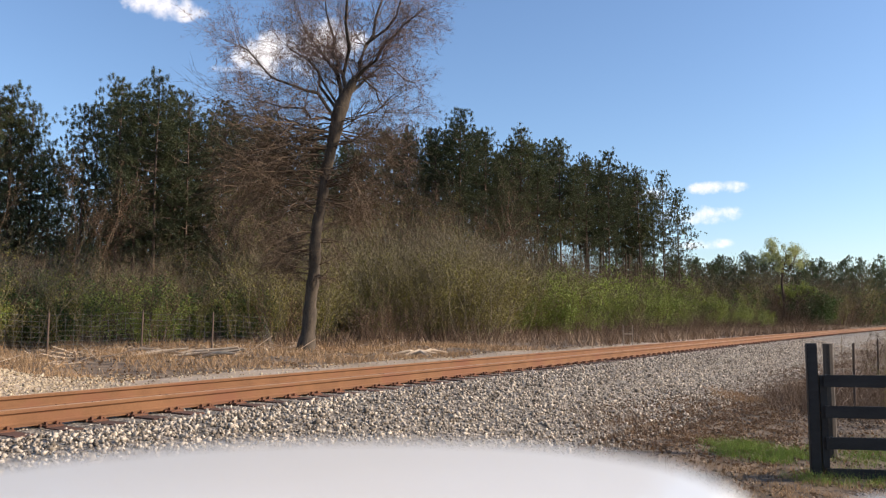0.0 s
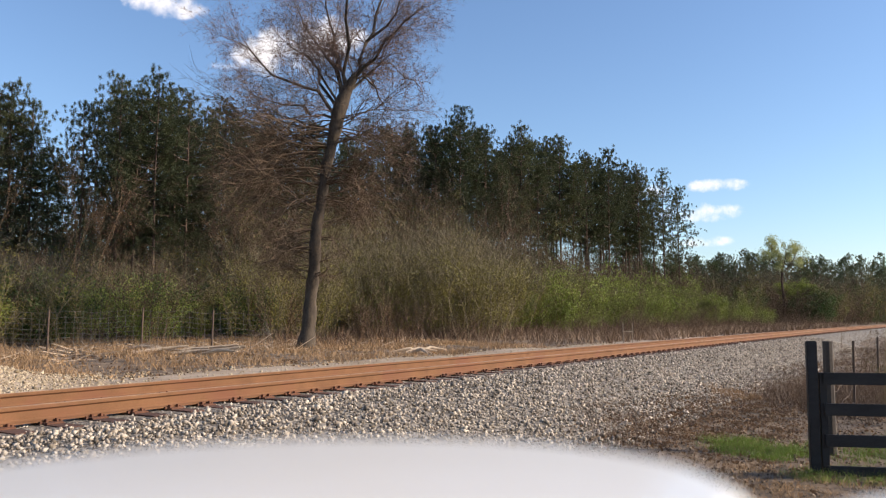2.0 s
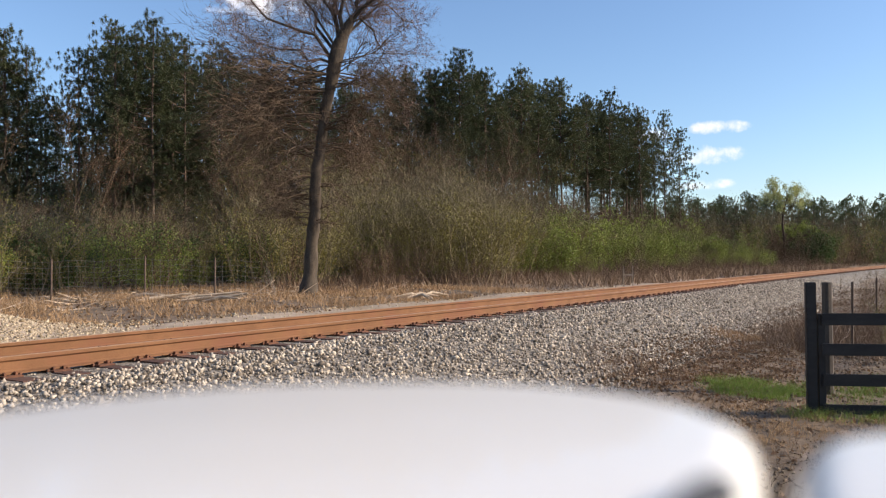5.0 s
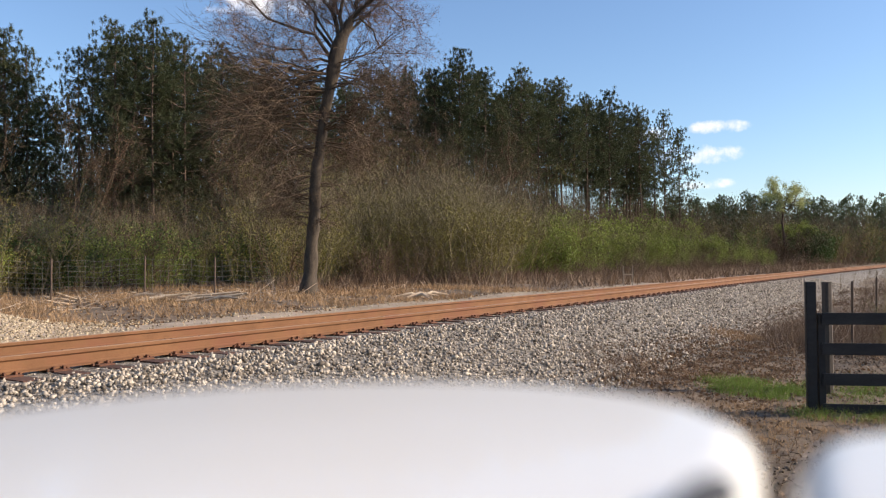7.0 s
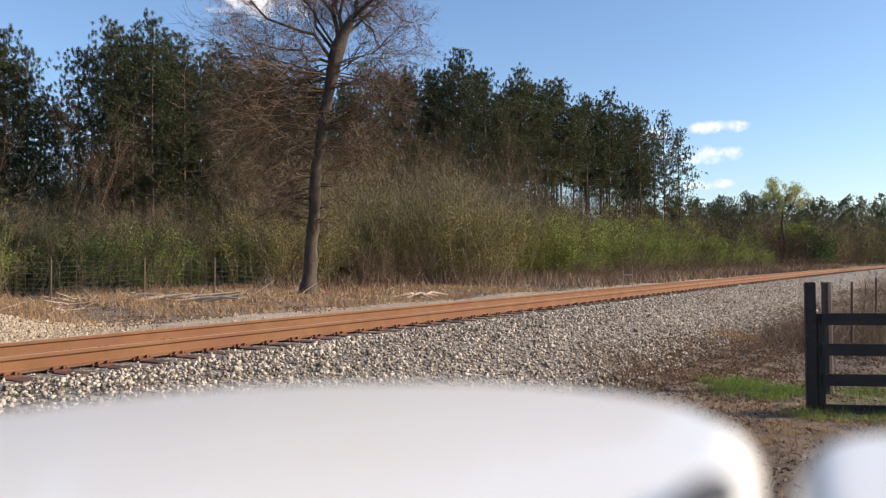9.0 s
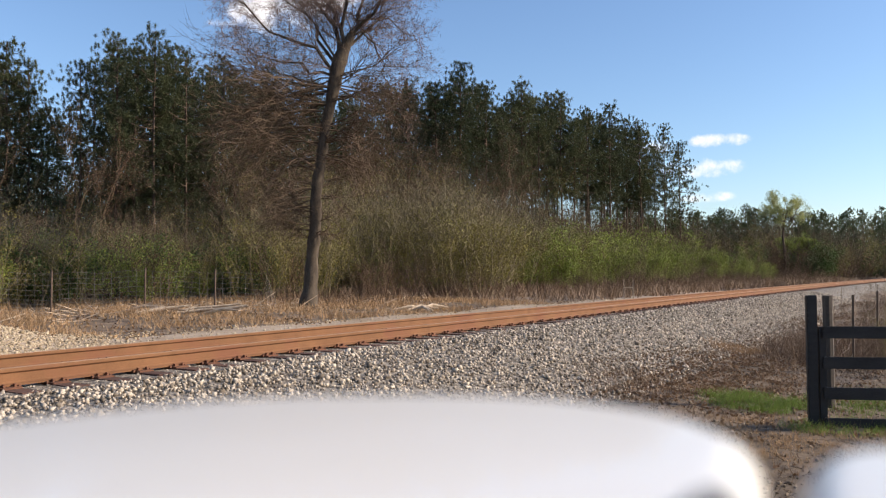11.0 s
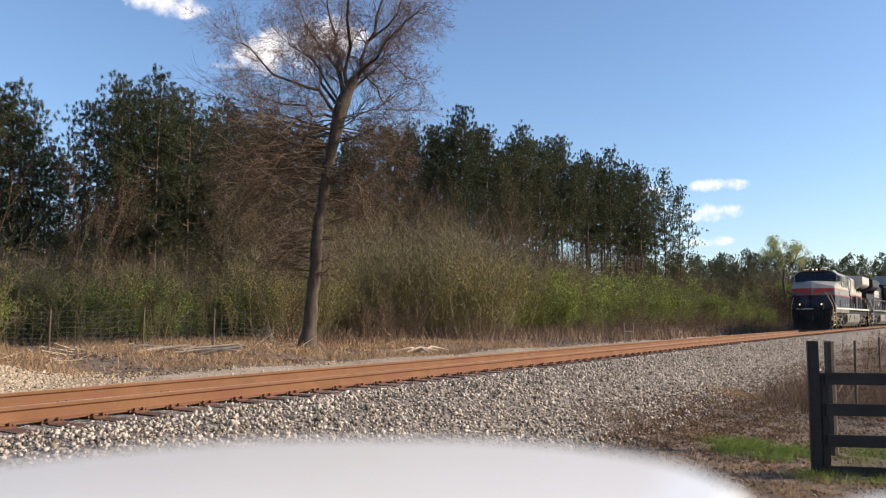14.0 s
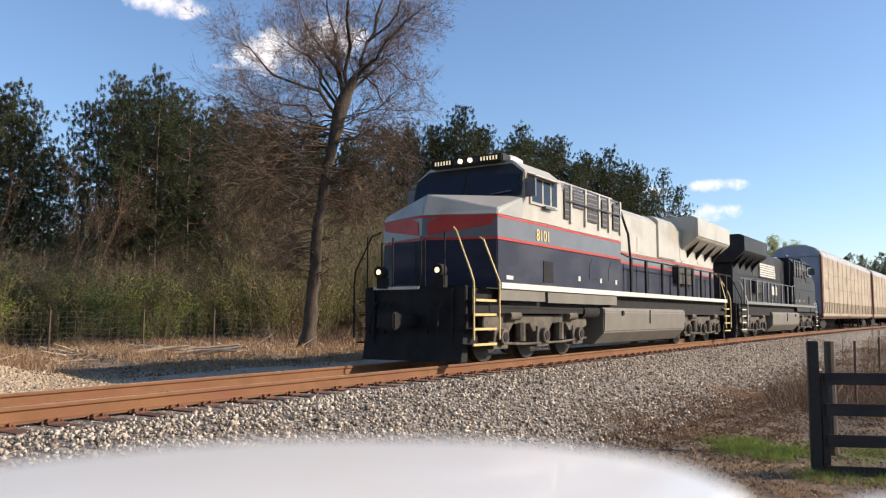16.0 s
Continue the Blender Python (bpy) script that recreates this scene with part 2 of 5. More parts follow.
# ---------- mesh helpers ----------
class Builder:
    """Gathers vertices and faces for one mesh."""

    def __init__(self):
        self.v, self.f = [], []

    def add(self, verts, faces):
        n = len(self.v)
        self.v += [tuple(p) for p in verts]
        self.f += [tuple(i + n for i in f) for f in faces]
        return self

    def box(self, x0, x1, y0, y1, z0, z1):
        return self.add([(x, y, z) for x in (x0, x1) for y in (y0, y1) for z in (z0, z1)],
                        [(0, 1, 3, 2), (4, 6, 7, 5), (0, 4, 5, 1), (2, 3, 7, 6), (0, 2, 6, 4), (1, 5, 7, 3)])

    def prism(self, pts, a0, a1, axis="x"):
        """A polygon swept along an axis: x takes (y, z) points, y takes (x, z), z takes (x, y)."""
        put = {"x": lambda a, p: (a, p[0], p[1]), "y": lambda a, p: (p[0], a, p[1]), "z": lambda a, p: (p[0], p[1], a)}[axis]
        n = len(pts)
        return self.add([put(a, p) for a in (a0, a1) for p in pts],
                        [tuple(range(n))[::-1], tuple(range(n, 2 * n))] + [(i, (i + 1) % n, n + (i + 1) % n, n + i) for i in range(n)])

    def loft(self, rings, caps=True):
        n = len(rings[0])
        fs = [(k * n + i, k * n + (i + 1) % n, (k + 1) * n + (i + 1) % n, (k + 1) * n + i) for k in range(len(rings) - 1) for i in range(n)]
        if caps:
            fs += [tuple(range(n))[::-1], tuple(range((len(rings) - 1) * n, len(rings) * n))]
        return self.add([p for r in rings for p in r], fs)

    def tube(self, path, radii, n=6, caps=True):
        rings = []
        path = [Vector(p) for p in path]
        if not hasattr(radii, "__len__"):
            radii = [radii] * len(path)
        for i, p in enumerate(path):
            d = (path[min(i + 1, len(path) - 1)] - path[max(i - 1, 0)]).normalized()
            a = d.cross(Vector((0.31, 0.17, 0.93)) if abs(d.z) < 0.9 else Vector((1, 0.2, 0))).normalized()
            b = d.cross(a)
            rings.append([p + (a * math.cos(2 * math.pi * k / n) + b * math.sin(2 * math.pi * k / n)) * radii[i] for k in range(n)])
        return self.loft(rings, caps)

    def disc(self, c, axis, r, half, n=20):
        c, d = Vector(c), Vector(axis).normalized() * half
        return self.tube([c - d, c + d], r, n)

    def mesh(self, name, smooth=False, bevel=0.0):
        me = bpy.data.meshes.new(name)
        me.from_pydata(self.v, [], self.f)
        if bevel:
            bm = bmesh.new()
            bm.from_mesh(me)
            bmesh.ops.recalc_face_normals(bm, faces=bm.faces)
            bmesh.ops.bevel(bm, geom=[e for e in bm.edges if len(e.link_faces) == 2 and e.calc_face_angle() > 0.4], offset=bevel, segments=2, affect="EDGES", clamp_overlap=True)
            bm.to_mesh(me)
            bm.free()
        if smooth:
            me.shade_smooth()
            me.set_sharp_from_angle(angle=radians(38))
        me.update()
        return me


def part(name, b, material, parent=None, label="", smooth=False, bevel=0.0, at=None):
    """Links one mesh under a thing or under a part."""
    me = b if isinstance(b, bpy.types.Mesh) else b.mesh(name, smooth, bevel)
    if not me.materials:
        me.materials.append(material)
    ob = new(name, me)
    if parent is not None:
        ob.parent = parent
    if at is not None:
        ob.matrix_basis = at
    if label:
        ob["label"] = label
    return ob


def big_mesh(name, verts, faces_n, material, smooth=False):
    """A mesh from arrays: verts (n, 3), faces (m, k) of one size k."""
    me = bpy.data.meshes.new(name)
    verts, faces_n = np.asarray(verts, dtype=np.float32), np.asarray(faces_n, dtype=np.int32)
    me.vertices.add(len(verts))
    me.vertices.foreach_set("co", verts.ravel())
    k = faces_n.shape[1]
    me.loops.add(faces_n.size)
    me.loops.foreach_set("vertex_index", faces_n.ravel())
    me.polygons.add(len(faces_n))
    me.polygons.foreach_set("loop_start", np.arange(0, faces_n.size, k, dtype=np.int32))
    me.update(calc_edges=True)
    me.validate()
    if smooth:
        me.shade_smooth()
    me.materials.append(material)
    return me


def empty(name, m=None):
    ob = new(name)
    ob.empty_display_size = 0.2
    if m is not None:
        ob.matrix_basis = m
    return ob


# ---------- the line of the railway ----------
TV, TH, TK = 9.05, radians(32.17), 0.000547   # distance from the eye, heading at its foot, curvature
RAIL_Z = 0.857


def line(s, o=0.0):
    """Plan point s metres along the track and o metres off its centre (positive: the camera's side), and the heading there."""
    a = TH + TK * s
    x = -TV * math.cos(TH) + (math.cos(TH) - math.cos(a)) / TK
    y = TV * math.sin(TH) + (math.sin(a) - math.sin(TH)) / TK
    return x + o * math.cos(a), y - o * math.sin(a), a


def on_line(s, o=0.0, z=RAIL_Z):
    x, y, a = line(s, o)
    return pose(x, y, z, 0, 0, 90 - math.degrees(a))


def to_line(x, y):
    """s and o of plan points (arrays)."""
    x, y = np.asarray(x, float), np.asarray(y, float)
    cx, cy = -TV * math.cos(TH) + math.cos(TH) / TK, TV * math.sin(TH) - math.sin(TH) / TK
    dx, dy = x - cx, y - cy
    r = np.hypot(dx, dy)
    a = np.arctan2(dy, -dx)
    return (a - TH) / TK, 1 / TK - r


def smooth01(v):
    v = np.clip(v, 0, 1)
    return v * v * (3 - 2 * v)


def bumps(x, y, size):
    return (np.sin(x / size + 1.3) * np.cos(y / size * 0.9 + 0.4) + 0.6 * np.sin(x / size * 1.9 + y / size * 1.3 + 2.0) + 0.35 * np.cos(x / size * 3.7 - y / size * 2.9))


def ground_z(x, y):
    x, y = np.asarray(x, float), np.asarray(y, float)
    s, o = to_line(x, y)
    s = np.clip(s, -200, 400)
    near = 0.02 + 0.03 * bumps(x, y, 1.7)
    bed = 0.63
    # camera side: shoulder, then level ground
    zn = np.where(o < 1.9, bed, bed + (near - bed) * smooth01((o - 1.9) / 3.3) ** 0.9)
    # far side: shoulder, a shallow ditch, then rising ground
    w = smooth01((25 - s) / 40)
    rise = 0.42 + (0.10 + 0.45 * w) * smooth01((-o - 5) / 11) + 0.5 * smooth01((-o - 14) / 30) + 0.05 * bumps(x, y, 2.6)
    zf = np.where(o > -1.9, bed, bed + (rise - bed) * smooth01((-o - 1.9) / 2.2))
    pile = 0.9 * np.exp(-(((s - 5.8) / 3.2) ** 2 + ((o + 6.9) / 1.7) ** 2))
    z = np.where(o > 0, zn, zf + pile)
    return z


def gz(x, y):
    return float(ground_z(x, y))
# ---------- ground ----------
def ground():
    n = 240
    u = np.linspace(-1, 1, n)
    g = 5.0 * np.sinh(u * 6.6)
    X, Y = np.meshgrid(g + 2, g + 10, indexing="ij")
    Z = ground_z(X, Y)
    far = np.hypot(X, Y)
    Z = np.where(far > 300, 0.5, Z)
    s, o = to_line(X, Y)
    idx = np.arange(n * n).reshape(n, n)
    f = np.stack([idx[:-1, :-1], idx[1:, :-1], idx[1:, 1:], idx[:-1, 1:]], -1).reshape(-1, 4)
    me = big_mesh("ground", np.stack([X, Y, Z], -1).reshape(-1, 3), f, M_GROUND, True)
    tagged(new("ground", me), "brown soil and dry leaf litter beside the railway", "ground", kind="structure")


def strip(name, offsets, s0, s1, step, lift, material, label):
    """A band that follows the track and lies a little above the ground."""
    ss = np.arange(s0, s1, step)
    v = []
    for s in ss:
        for o in offsets:
            x, y, _ = line(s, o)
            v.append((x, y, gz(x, y) + lift))
    k = len(offsets)
    idx = np.arange(len(v)).reshape(len(ss), k)
    f = np.stack([idx[:-1, :-1], idx[:-1, 1:], idx[1:, 1:], idx[1:, :-1]], -1).reshape(-1, 4)
    return tagged(new(name, big_mesh(name, v, f, material, True)), label, "gravel", kind="structure")


ground()
strip("ballast_bed", list(np.linspace(4.7, -3.6, 24)), -40, 330, 1.0, 0.012, M_BED, "grey crushed-stone ballast under the rails")
strip("gravel_verge", list(np.linspace(-3.4, -6.4, 10)), -40, 60, 0.6, 0.02, M_GRAVEL, "pale gravel and dust beyond the far rail")

# ---------- railway track ----------
def rail_profile():
    pts = [(-0.075, 0), (0.075, 0), (0.075, 0.012), (0.03, 0.026), (0.009, 0.045), (0.009, 0.125), (0.036, 0.145), (0.036, 0.172), (0.026, 0.182), (-0.026, 0.182), (-0.036, 0.172), (-0.036, 0.145), (-0.009, 0.125), (-0.009, 0.045), (-0.03, 0.026), (-0.075, 0.012)]
    return pts


def rail(o, track):
    b = Builder()
    rings = []
    for s in np.concatenate([np.arange(-40, 120, 2.0), np.arange(120, 420, 10.0)]):
        x, y, a = line(s, o)
        rings.append([(x + p * math.cos(a), y - p * math.sin(a), RAIL_Z - 0.182 + z) for p, z in rail_profile()])
    b.loft(rings)
    body = part("rail", b, M_RUST, track, "steel rail brown with rust")
    top = Builder()
    top.loft([[(x + p * math.cos(a), y - p * math.sin(a), RAIL_Z + z) for p, z in ((-0.024, -0.004), (0.024, -0.004), (0.02, 0.003), (-0.02, 0.003))] for x, y, a in (line(s, o) for s in np.arange(-40, 200, 2.0))])
    part("running_surface", top, M_HEAD, body, "worn paler top of the rail")


def track_thing():
    track = tagged(empty("railway_track"), "single railway track with rusty rails on dark ties", "railway track")
    rail(0.7535, track)
    rail(-0.7535, track)
    tb = Builder().box(-0.115, 0.115, -1.3, 1.3, -0.18, 0)
    tie_me = tb.mesh("tie", bevel=0.012)
    pb = Builder().box(-0.1, 0.1, -0.18, 0.18, 0, 0.016)
    for sx in (-0.06, 0.06):
        for sy in (-0.1, 0.1):
            pb.box(sx - 0.012, sx + 0.012, sy - 0.02, sy + 0.02, 0.016, 0.05)
    for sx in (-0.115, 0.115):     # anchors clipped to the rail foot beside the tie
        pb.box(sx - 0.012, sx + 0.012, -0.1, 0.1, 0.0, 0.03)
    plate_me = pb.mesh("tie_plate")
    rnd = random.Random(4)
    for i in range(240):
        s = -14 + i * 0.53
        x, y, a = line(s)
        t = part("tie", tie_me, M_TIE, track, at=pose(x, y, RAIL_Z - 0.182 - 0.018 + rnd.uniform(-0.006, 0.004), 0, 0, 90 - math.degrees(a) + rnd.uniform(-1.2, 1.2)))
        for o in (0.7535, -0.7535):
            part("tie_plate", plate_me, M_PLATE, t, at=pose(0, -o, 0.001))
    return track


track_thing()


def stones(name, count, place, size, material, label, seed):
    """Broken stones, each a small lump with flat faces, in one mesh."""
    r = np.random.RandomState(seed)
    x, y, z = place(r, count)
    n = len(x)
    base = np.array([(1, 0, 0), (-1, 0, 0), (0, 1, 0), (0, -1, 0), (0, 0, 1), (0, 0, -1)], float)
    tri = np.array([(0, 2, 4), (2, 1, 4), (1, 3, 4), (3, 0, 4), (2, 0, 5), (1, 2, 5), (3, 1, 5), (0, 3, 5)])
    v = base[None] * r.uniform(0.55, 1.25, (n, 6, 1)) + r.normal(0, 0.22, (n, 6, 3))
    q = r.normal(size=(n, 4))
    q /= np.linalg.norm(q, axis=1)[:, None]
    w, i, j, k = q.T
    R = np.stack([np.stack([1 - 2 * (j * j + k * k), 2 * (i * j - k * w), 2 * (i * k + j * w)], -1),
                  np.stack([2 * (i * j + k * w), 1 - 2 * (i * i + k * k), 2 * (j * k - i * w)], -1),
                  np.stack([2 * (i * k - j * w), 2 * (j * k + i * w), 1 - 2 * (i * i + j * j)], -1)], 1)
    sz = size * r.lognormal(0, 0.28, n)
    v = np.einsum("nij,nkj->nki", R, v) * sz[:, None, None]
    v[..., 0] += x[:, None]
    v[..., 1] += y[:, None]
    v[..., 2] += (z + sz * 0.25)[:, None]
    f = tri[None] + (np.arange(n) * 6)[:, None, None]
    return tagged(new(name, big_mesh(name, v.reshape(-1, 3), f.reshape(-1, 3), material)), label, "stones", kind="stuff")


def ballast_place(r, count):
    s = -8 + 58 * r.uniform(0, 1, count) ** 1.9
    o = np.where(r.uniform(size=count) < 0.86, r.uniform(0.6, 5.3, count), r.uniform(-2.6, 0.6, count))
    keep = (o < 4.5) | (r.uniform(size=count) < 0.45)
    s, o = s[keep], o[keep]
    a = TH + TK * s
    x = -TV * math.cos(TH) + (math.cos(TH) - np.cos(a)) / TK + o * np.cos(a)
    y = TV * math.sin(TH) + (np.sin(a) - math.sin(TH)) / TK - o * np.sin(a)
    dip = np.where(np.abs(o) < 1.4, -0.024, 0.012)
    return x, y, ground_z(x, y) + dip + r.uniform(-0.01, 0.02, len(x))


stones("ballast_stones", 98000, ballast_place, 0.0225, M_STONE, "loose grey and tan crushed ballast stones", 5)


def pile_place(r, count):
    s, o = r.normal(6.6, 2.1, count), r.normal(-6.4, 1.6, count)
    keep = (o < -3.0) & (o > -11)
    s, o = s[keep], o[keep]
    a = TH + TK * s
    x = -TV * math.cos(TH) + (math.cos(TH) - np.cos(a)) / TK + o * np.cos(a)
    y = TV * math.sin(TH) + (np.sin(a) - math.sin(TH)) / TK - o * np.sin(a)
    return x, y, ground_z(x, y) + r.uniform(-0.01, 0.02, len(x))


stones("limestone_heap", 17000, pile_place, 0.026, M_LIME, "low heap of tan limestone rubble beside the far rail", 6)


def verge_place(r, count):
    s, o = r.uniform(-6, 40, count), r.uniform(-7.0, -2.4, count)
    a = TH + TK * s
    x = -TV * math.cos(TH) + (math.cos(TH) - np.cos(a)) / TK + o * np.cos(a)
    y = TV * math.sin(TH) + (np.sin(a) - math.sin(TH)) / TK - o * np.sin(a)
    return x, y, ground_z(x, y) + r.uniform(-0.01, 0.02, len(x))


def soil_place(r, count):
    s, o = r.uniform(3, 34, count), r.uniform(4.0, 10.0, count)
    a = TH + TK * s
    x = -TV * math.cos(TH) + (math.cos(TH) - np.cos(a)) / TK + o * np.cos(a)
    y = TV * math.sin(TH) + (np.sin(a) - math.sin(TH)) / TK - o * np.sin(a)
    keep = bumps(x, y, 0.45) > r.uniform(-1.2, 1.4, count)
    x, y = x[keep], y[keep]
    return x, y, ground_z(x, y) + r.uniform(-0.006, 0.006, len(x))


stones("soil_clods", 34000, soil_place, 0.016, M_CLOD, "brown clods and small stones on bare soil", 8)
stones("verge_stones", 9000, verge_place, 0.024, M_LIME, "scattered pale stones on the gravel verge", 7)

# ---------- white car under the camera ----------
def car():
    """A parked white car; the camera stands on the rear edge of its roof and looks over the two-piece spoiler."""
    th = tagged(empty("white_car", pose(0, 0, 0)), "white parked car with rounded two-piece roof spoiler", "car")
    top = EYE[2] - 0.05

    def smoothed(pts, rounds=3):
        for _ in range(rounds):      # corner cutting
            q = []
            for (ax, ay), (bx, by) in zip(pts, pts[1:] + pts[:1]):
                q += [(ax * 0.75 + bx * 0.25, ay * 0.75 + by * 0.25), (ax * 0.25 + bx * 0.75, ay * 0.25 + by * 0.75)]
            pts = q
        return pts

    def inset(pts, d):
        n, out = len(pts), []
        for i, (x, y) in enumerate(pts):
            (ax, ay), (bx, by) = pts[i - 2], pts[(i + 2) % n]
            tx, ty = bx - ax, by - ay
            k = math.hypot(tx, ty) + 1e-9
            out.append((x + ty / k * d, y - tx / k * d))
        return out

    def shell(name, pts, zt, r, label):
        """A rounded panel; its plan outline runs clockwise seen from above."""
        b = Builder()
        rings = [[(x, y, zt - 0.075) for x, y in inset(pts, 0.006)]]
        for i in range(9):
            q = i / 8 * math.pi / 2
            rings.append([(x, y, zt - r + r * math.sin(q)) for x, y in inset(pts, r * (1 - math.cos(q)))])
        b.loft(rings)
        return part(name, b, M_PAINT, th, label, smooth=True)

    front = [(-0.045 + x, 0.345 - (4.4 * x * x if x < 0 else 52.0 * x ** 3.4)) for x in np.linspace(-0.20, 0.134, 13)]
    wide = smoothed([(-0.27, -0.17), (-0.275, 0.05)] + front + [(0.0965, 0.245), (0.090, 0.225), (0.079, 0.197), (0.069, 0.175), (0.042, 0.11), (0.02, 0.04), (-0.01, -0.17)])
    shell("spoiler", wide, top, 0.014, "white spoiler panel with rounded edge")
    small = smoothed([(0.0, -0.17), (0.03, 0.04), (0.05, 0.11), (0.072, 0.168), (0.085, 0.197), (0.096, 0.218), (0.109, 0.238), (0.13, 0.248), (0.19, 0.247), (0.27, 0.23), (0.34, 0.18), (0.38, 0.08), (0.385, -0.17)])
    shell("spoiler", small, top - 0.002, 0.013, "white spoiler panel with rounded edge")
    # dark sliver laid on the panel edge as the gap's shadow
    part("trim", Builder().tube([(0.064, 0.178, top - 0.004), (0.058, 0.168, top + 0.001), (0.050, 0.156, top + 0.002), (0.034, 0.132, top)], [0.002, 0.004, 0.0045, 0.003], 10), M_SEAM, th, "dark sliver standing for the gap shadow", smooth=True)
    cx = 0.1
    part("seal", Builder().box(-0.2, 0.36, -0.15, 0.16, top - 0.09, top - 0.055), M_SEAM, th, "black rubber seal under the spoiler")

    def ring(y, zs):
        return [(cx + sx * x, y, z) for sx, x, z in zs]

    def section(y, low, belt, up, wide, roof):
        half = [(wide - 0.08, low), (wide, low + 0.15), (wide, belt - 0.1), (wide - 0.04, belt), (roof + 0.02, up - 0.06), (roof - 0.1, up)]
        return [(cx - x, y, z) for x, z in half] + [(cx + x, y, z) for x, z in half[::-1]]

    rt = top - 0.08
    part("body", Builder().loft([section(y, *k) for y, k in ((0.12, (0.45, 0.98, 1.0, 0.86, 0.84)), (0.0, (0.32, 1.0, 1.03, 0.92, 0.86)), (-1.2, (0.26, 1.0, 1.04, 0.93, 0.88)), (-3.0, (0.26, 0.99, 1.02, 0.93, 0.87)), (-4.2, (0.3, 0.88, 0.92, 0.9, 0.8)), (-4.5, (0.42, 0.74, 0.8, 0.78, 0.7)))]), M_PAINT, th, smooth=True, bevel=0.02)
    part("cabin_glass", Builder().loft([[(cx - w, y, 0.98), (cx - w * 0.84, y2, rt - 0.03), (cx + w * 0.84, y2, rt - 0.03), (cx + w, y, 0.98)] for y, y2, w in ((0.06, -0.04, 0.84), (-1.6, -1.6, 0.86), (-3.3, -2.5, 0.84))]), M_WINDOW_CAR, th, "dark tinted car glass")
    part("roof", Builder().box(cx - 0.72, cx + 0.72, -2.5, 0.05, rt - 0.03, rt + 0.01), M_PAINT, th, bevel=0.018)
    for wy in (-0.75, -3.55):
        for sx in (-1, 1):
            wheel = part("wheel", Builder().disc((cx + sx * 0.83, wy, 0.34), (1, 0, 0), 0.34, 0.11, 24), M_SEAM, th, "black tyre", bevel=0.03)
            part("rim", Builder().disc((cx + sx * 0.935, wy, 0.34), (1, 0, 0), 0.21, 0.012, 18), M_STEEL, wheel, "dull metal rim")


car()

# ---------- black board gate and fence ----------
def gate_and_fence():
    gx, gy = 4.22, 9.12
    z0 = gz(gx, gy)
    g = tagged(empty("board_fence", pose(gx, gy, z0 - 0.02, 0, 0, -10)), "black painted four-board wooden fence panel with posts", "fence")
    part("post", Builder().box(-0.055, 0.055, -0.045, 0.045, -0.3, 1.51), M_FENCE, g, bevel=0.008)
    part("post", Builder().box(2.35, 2.48, -0.065, 0.065, -0.3, 1.51), M_FENCE, g, bevel=0.008)
    part("batten", Builder().box(0.07, 0.14, -0.05, 0.02, 0.02, 1.15), M_FENCE, g, "pale edge batten")
    for z in (0.055, 0.40, 0.745, 1.09):
        part("board", Builder().box(0.10, 2.6, -0.085, -0.06, z - 0.068, z + 0.068), M_FENCE, g, bevel=0.005)
    x, y = 5.08, 10.5
    tagged(part("wooden_post", Builder().tube([(0, 0, -0.3), (0.0, 0, 0.7), (0.0, 0.0, 1.48)], [0.07, 0.066, 0.064], 9), M_POSTWOOD, at=pose(x, y, gz(x, y))), "weathered round timber fence post behind the gate", "post")
    rows = [(7.2, 14.0), (9.6, 17.6), (12.4, 21.6), (15.6, 26.2)]
    f = tagged(empty("wire_fence"), "sagging wire fence on thin rusty steel posts", "fence")
    tops = []
    for x, y in [(5.08, 10.5)] + rows:
        z = gz(x, y)
        if x > 5.5:
            part("post", Builder().tube([(x, y, z - 0.2), (x + 0.03, y, z + 1.35)], 0.022, 6), M_STEEL, f)
        tops.append(Vector((x, y, z)))
    for h in (0.3, 0.55, 0.8, 1.05, 1.3):
        path = []
        for a, b in zip(tops, tops[1:]):
            for k in range(8):
                q = k / 8
                path.append(a.lerp(b, q) + Vector((0, 0, h - 0.22 * q * (1 - q) + 0.03 * math.sin(k * 2.1 + h * 9))))
        part("wire", Builder().tube(path, 0.003, 4), M_STEEL, f)


gate_and_fence()


def woven_fence():
    """Tall woven-wire fence at the wood's edge beyond the track."""
    f = tagged(empty("woven_wire_fence"), "woven wire mesh fence on steel posts at the wood edge", "fence")
    ends = [(-22.0, 23.4), (-17.5, 25.0), (-13.2, 26.5), (-10.4, 27.4), (-8.2, 28.2), (-6.2, 29.0)]
    pts = [Vector((x, y, gz(x, y))) for x, y in ends]
    for p in pts[:-1]:
        part("post", Builder().tube([p - Vector((0, 0, 0.2)), p + Vector((0.02, 0, 1.5))], 0.035, 6), M_STEEL, f)
    hs = [0.05, 0.15, 0.26, 0.38, 0.52, 0.67, 0.84, 1.02, 1.2, 1.4]
    for h in hs:
        path = [a.lerp(b, k / 6) + Vector((0, 0, h + 0.04 * math.sin(k * 1.7 + a.x))) for a, b in zip(pts, pts[1:]) for k in range(6)]
        path.append(pts[-1] + Vector((0, 0, h * 0.3)))
        part("wire", Builder().tube(path, 0.004, 4), M_WIRE, f)
    b = Builder()
    for a, c in zip(pts, pts[1:]):
        n = int((c - a).length / 0.25)
        for k in range(n):
            p = a.lerp(c, k / n)
            sag = 0.35 if c is pts[-1] and k > n * 0.6 else 1.0
            b.tube([p, p + Vector((0, 0, 1.42 * sag))], 0.0042, 3, False)
    tagged(part("stay_mesh", b, M_WIRE, f), kind="stuff")


woven_fence()
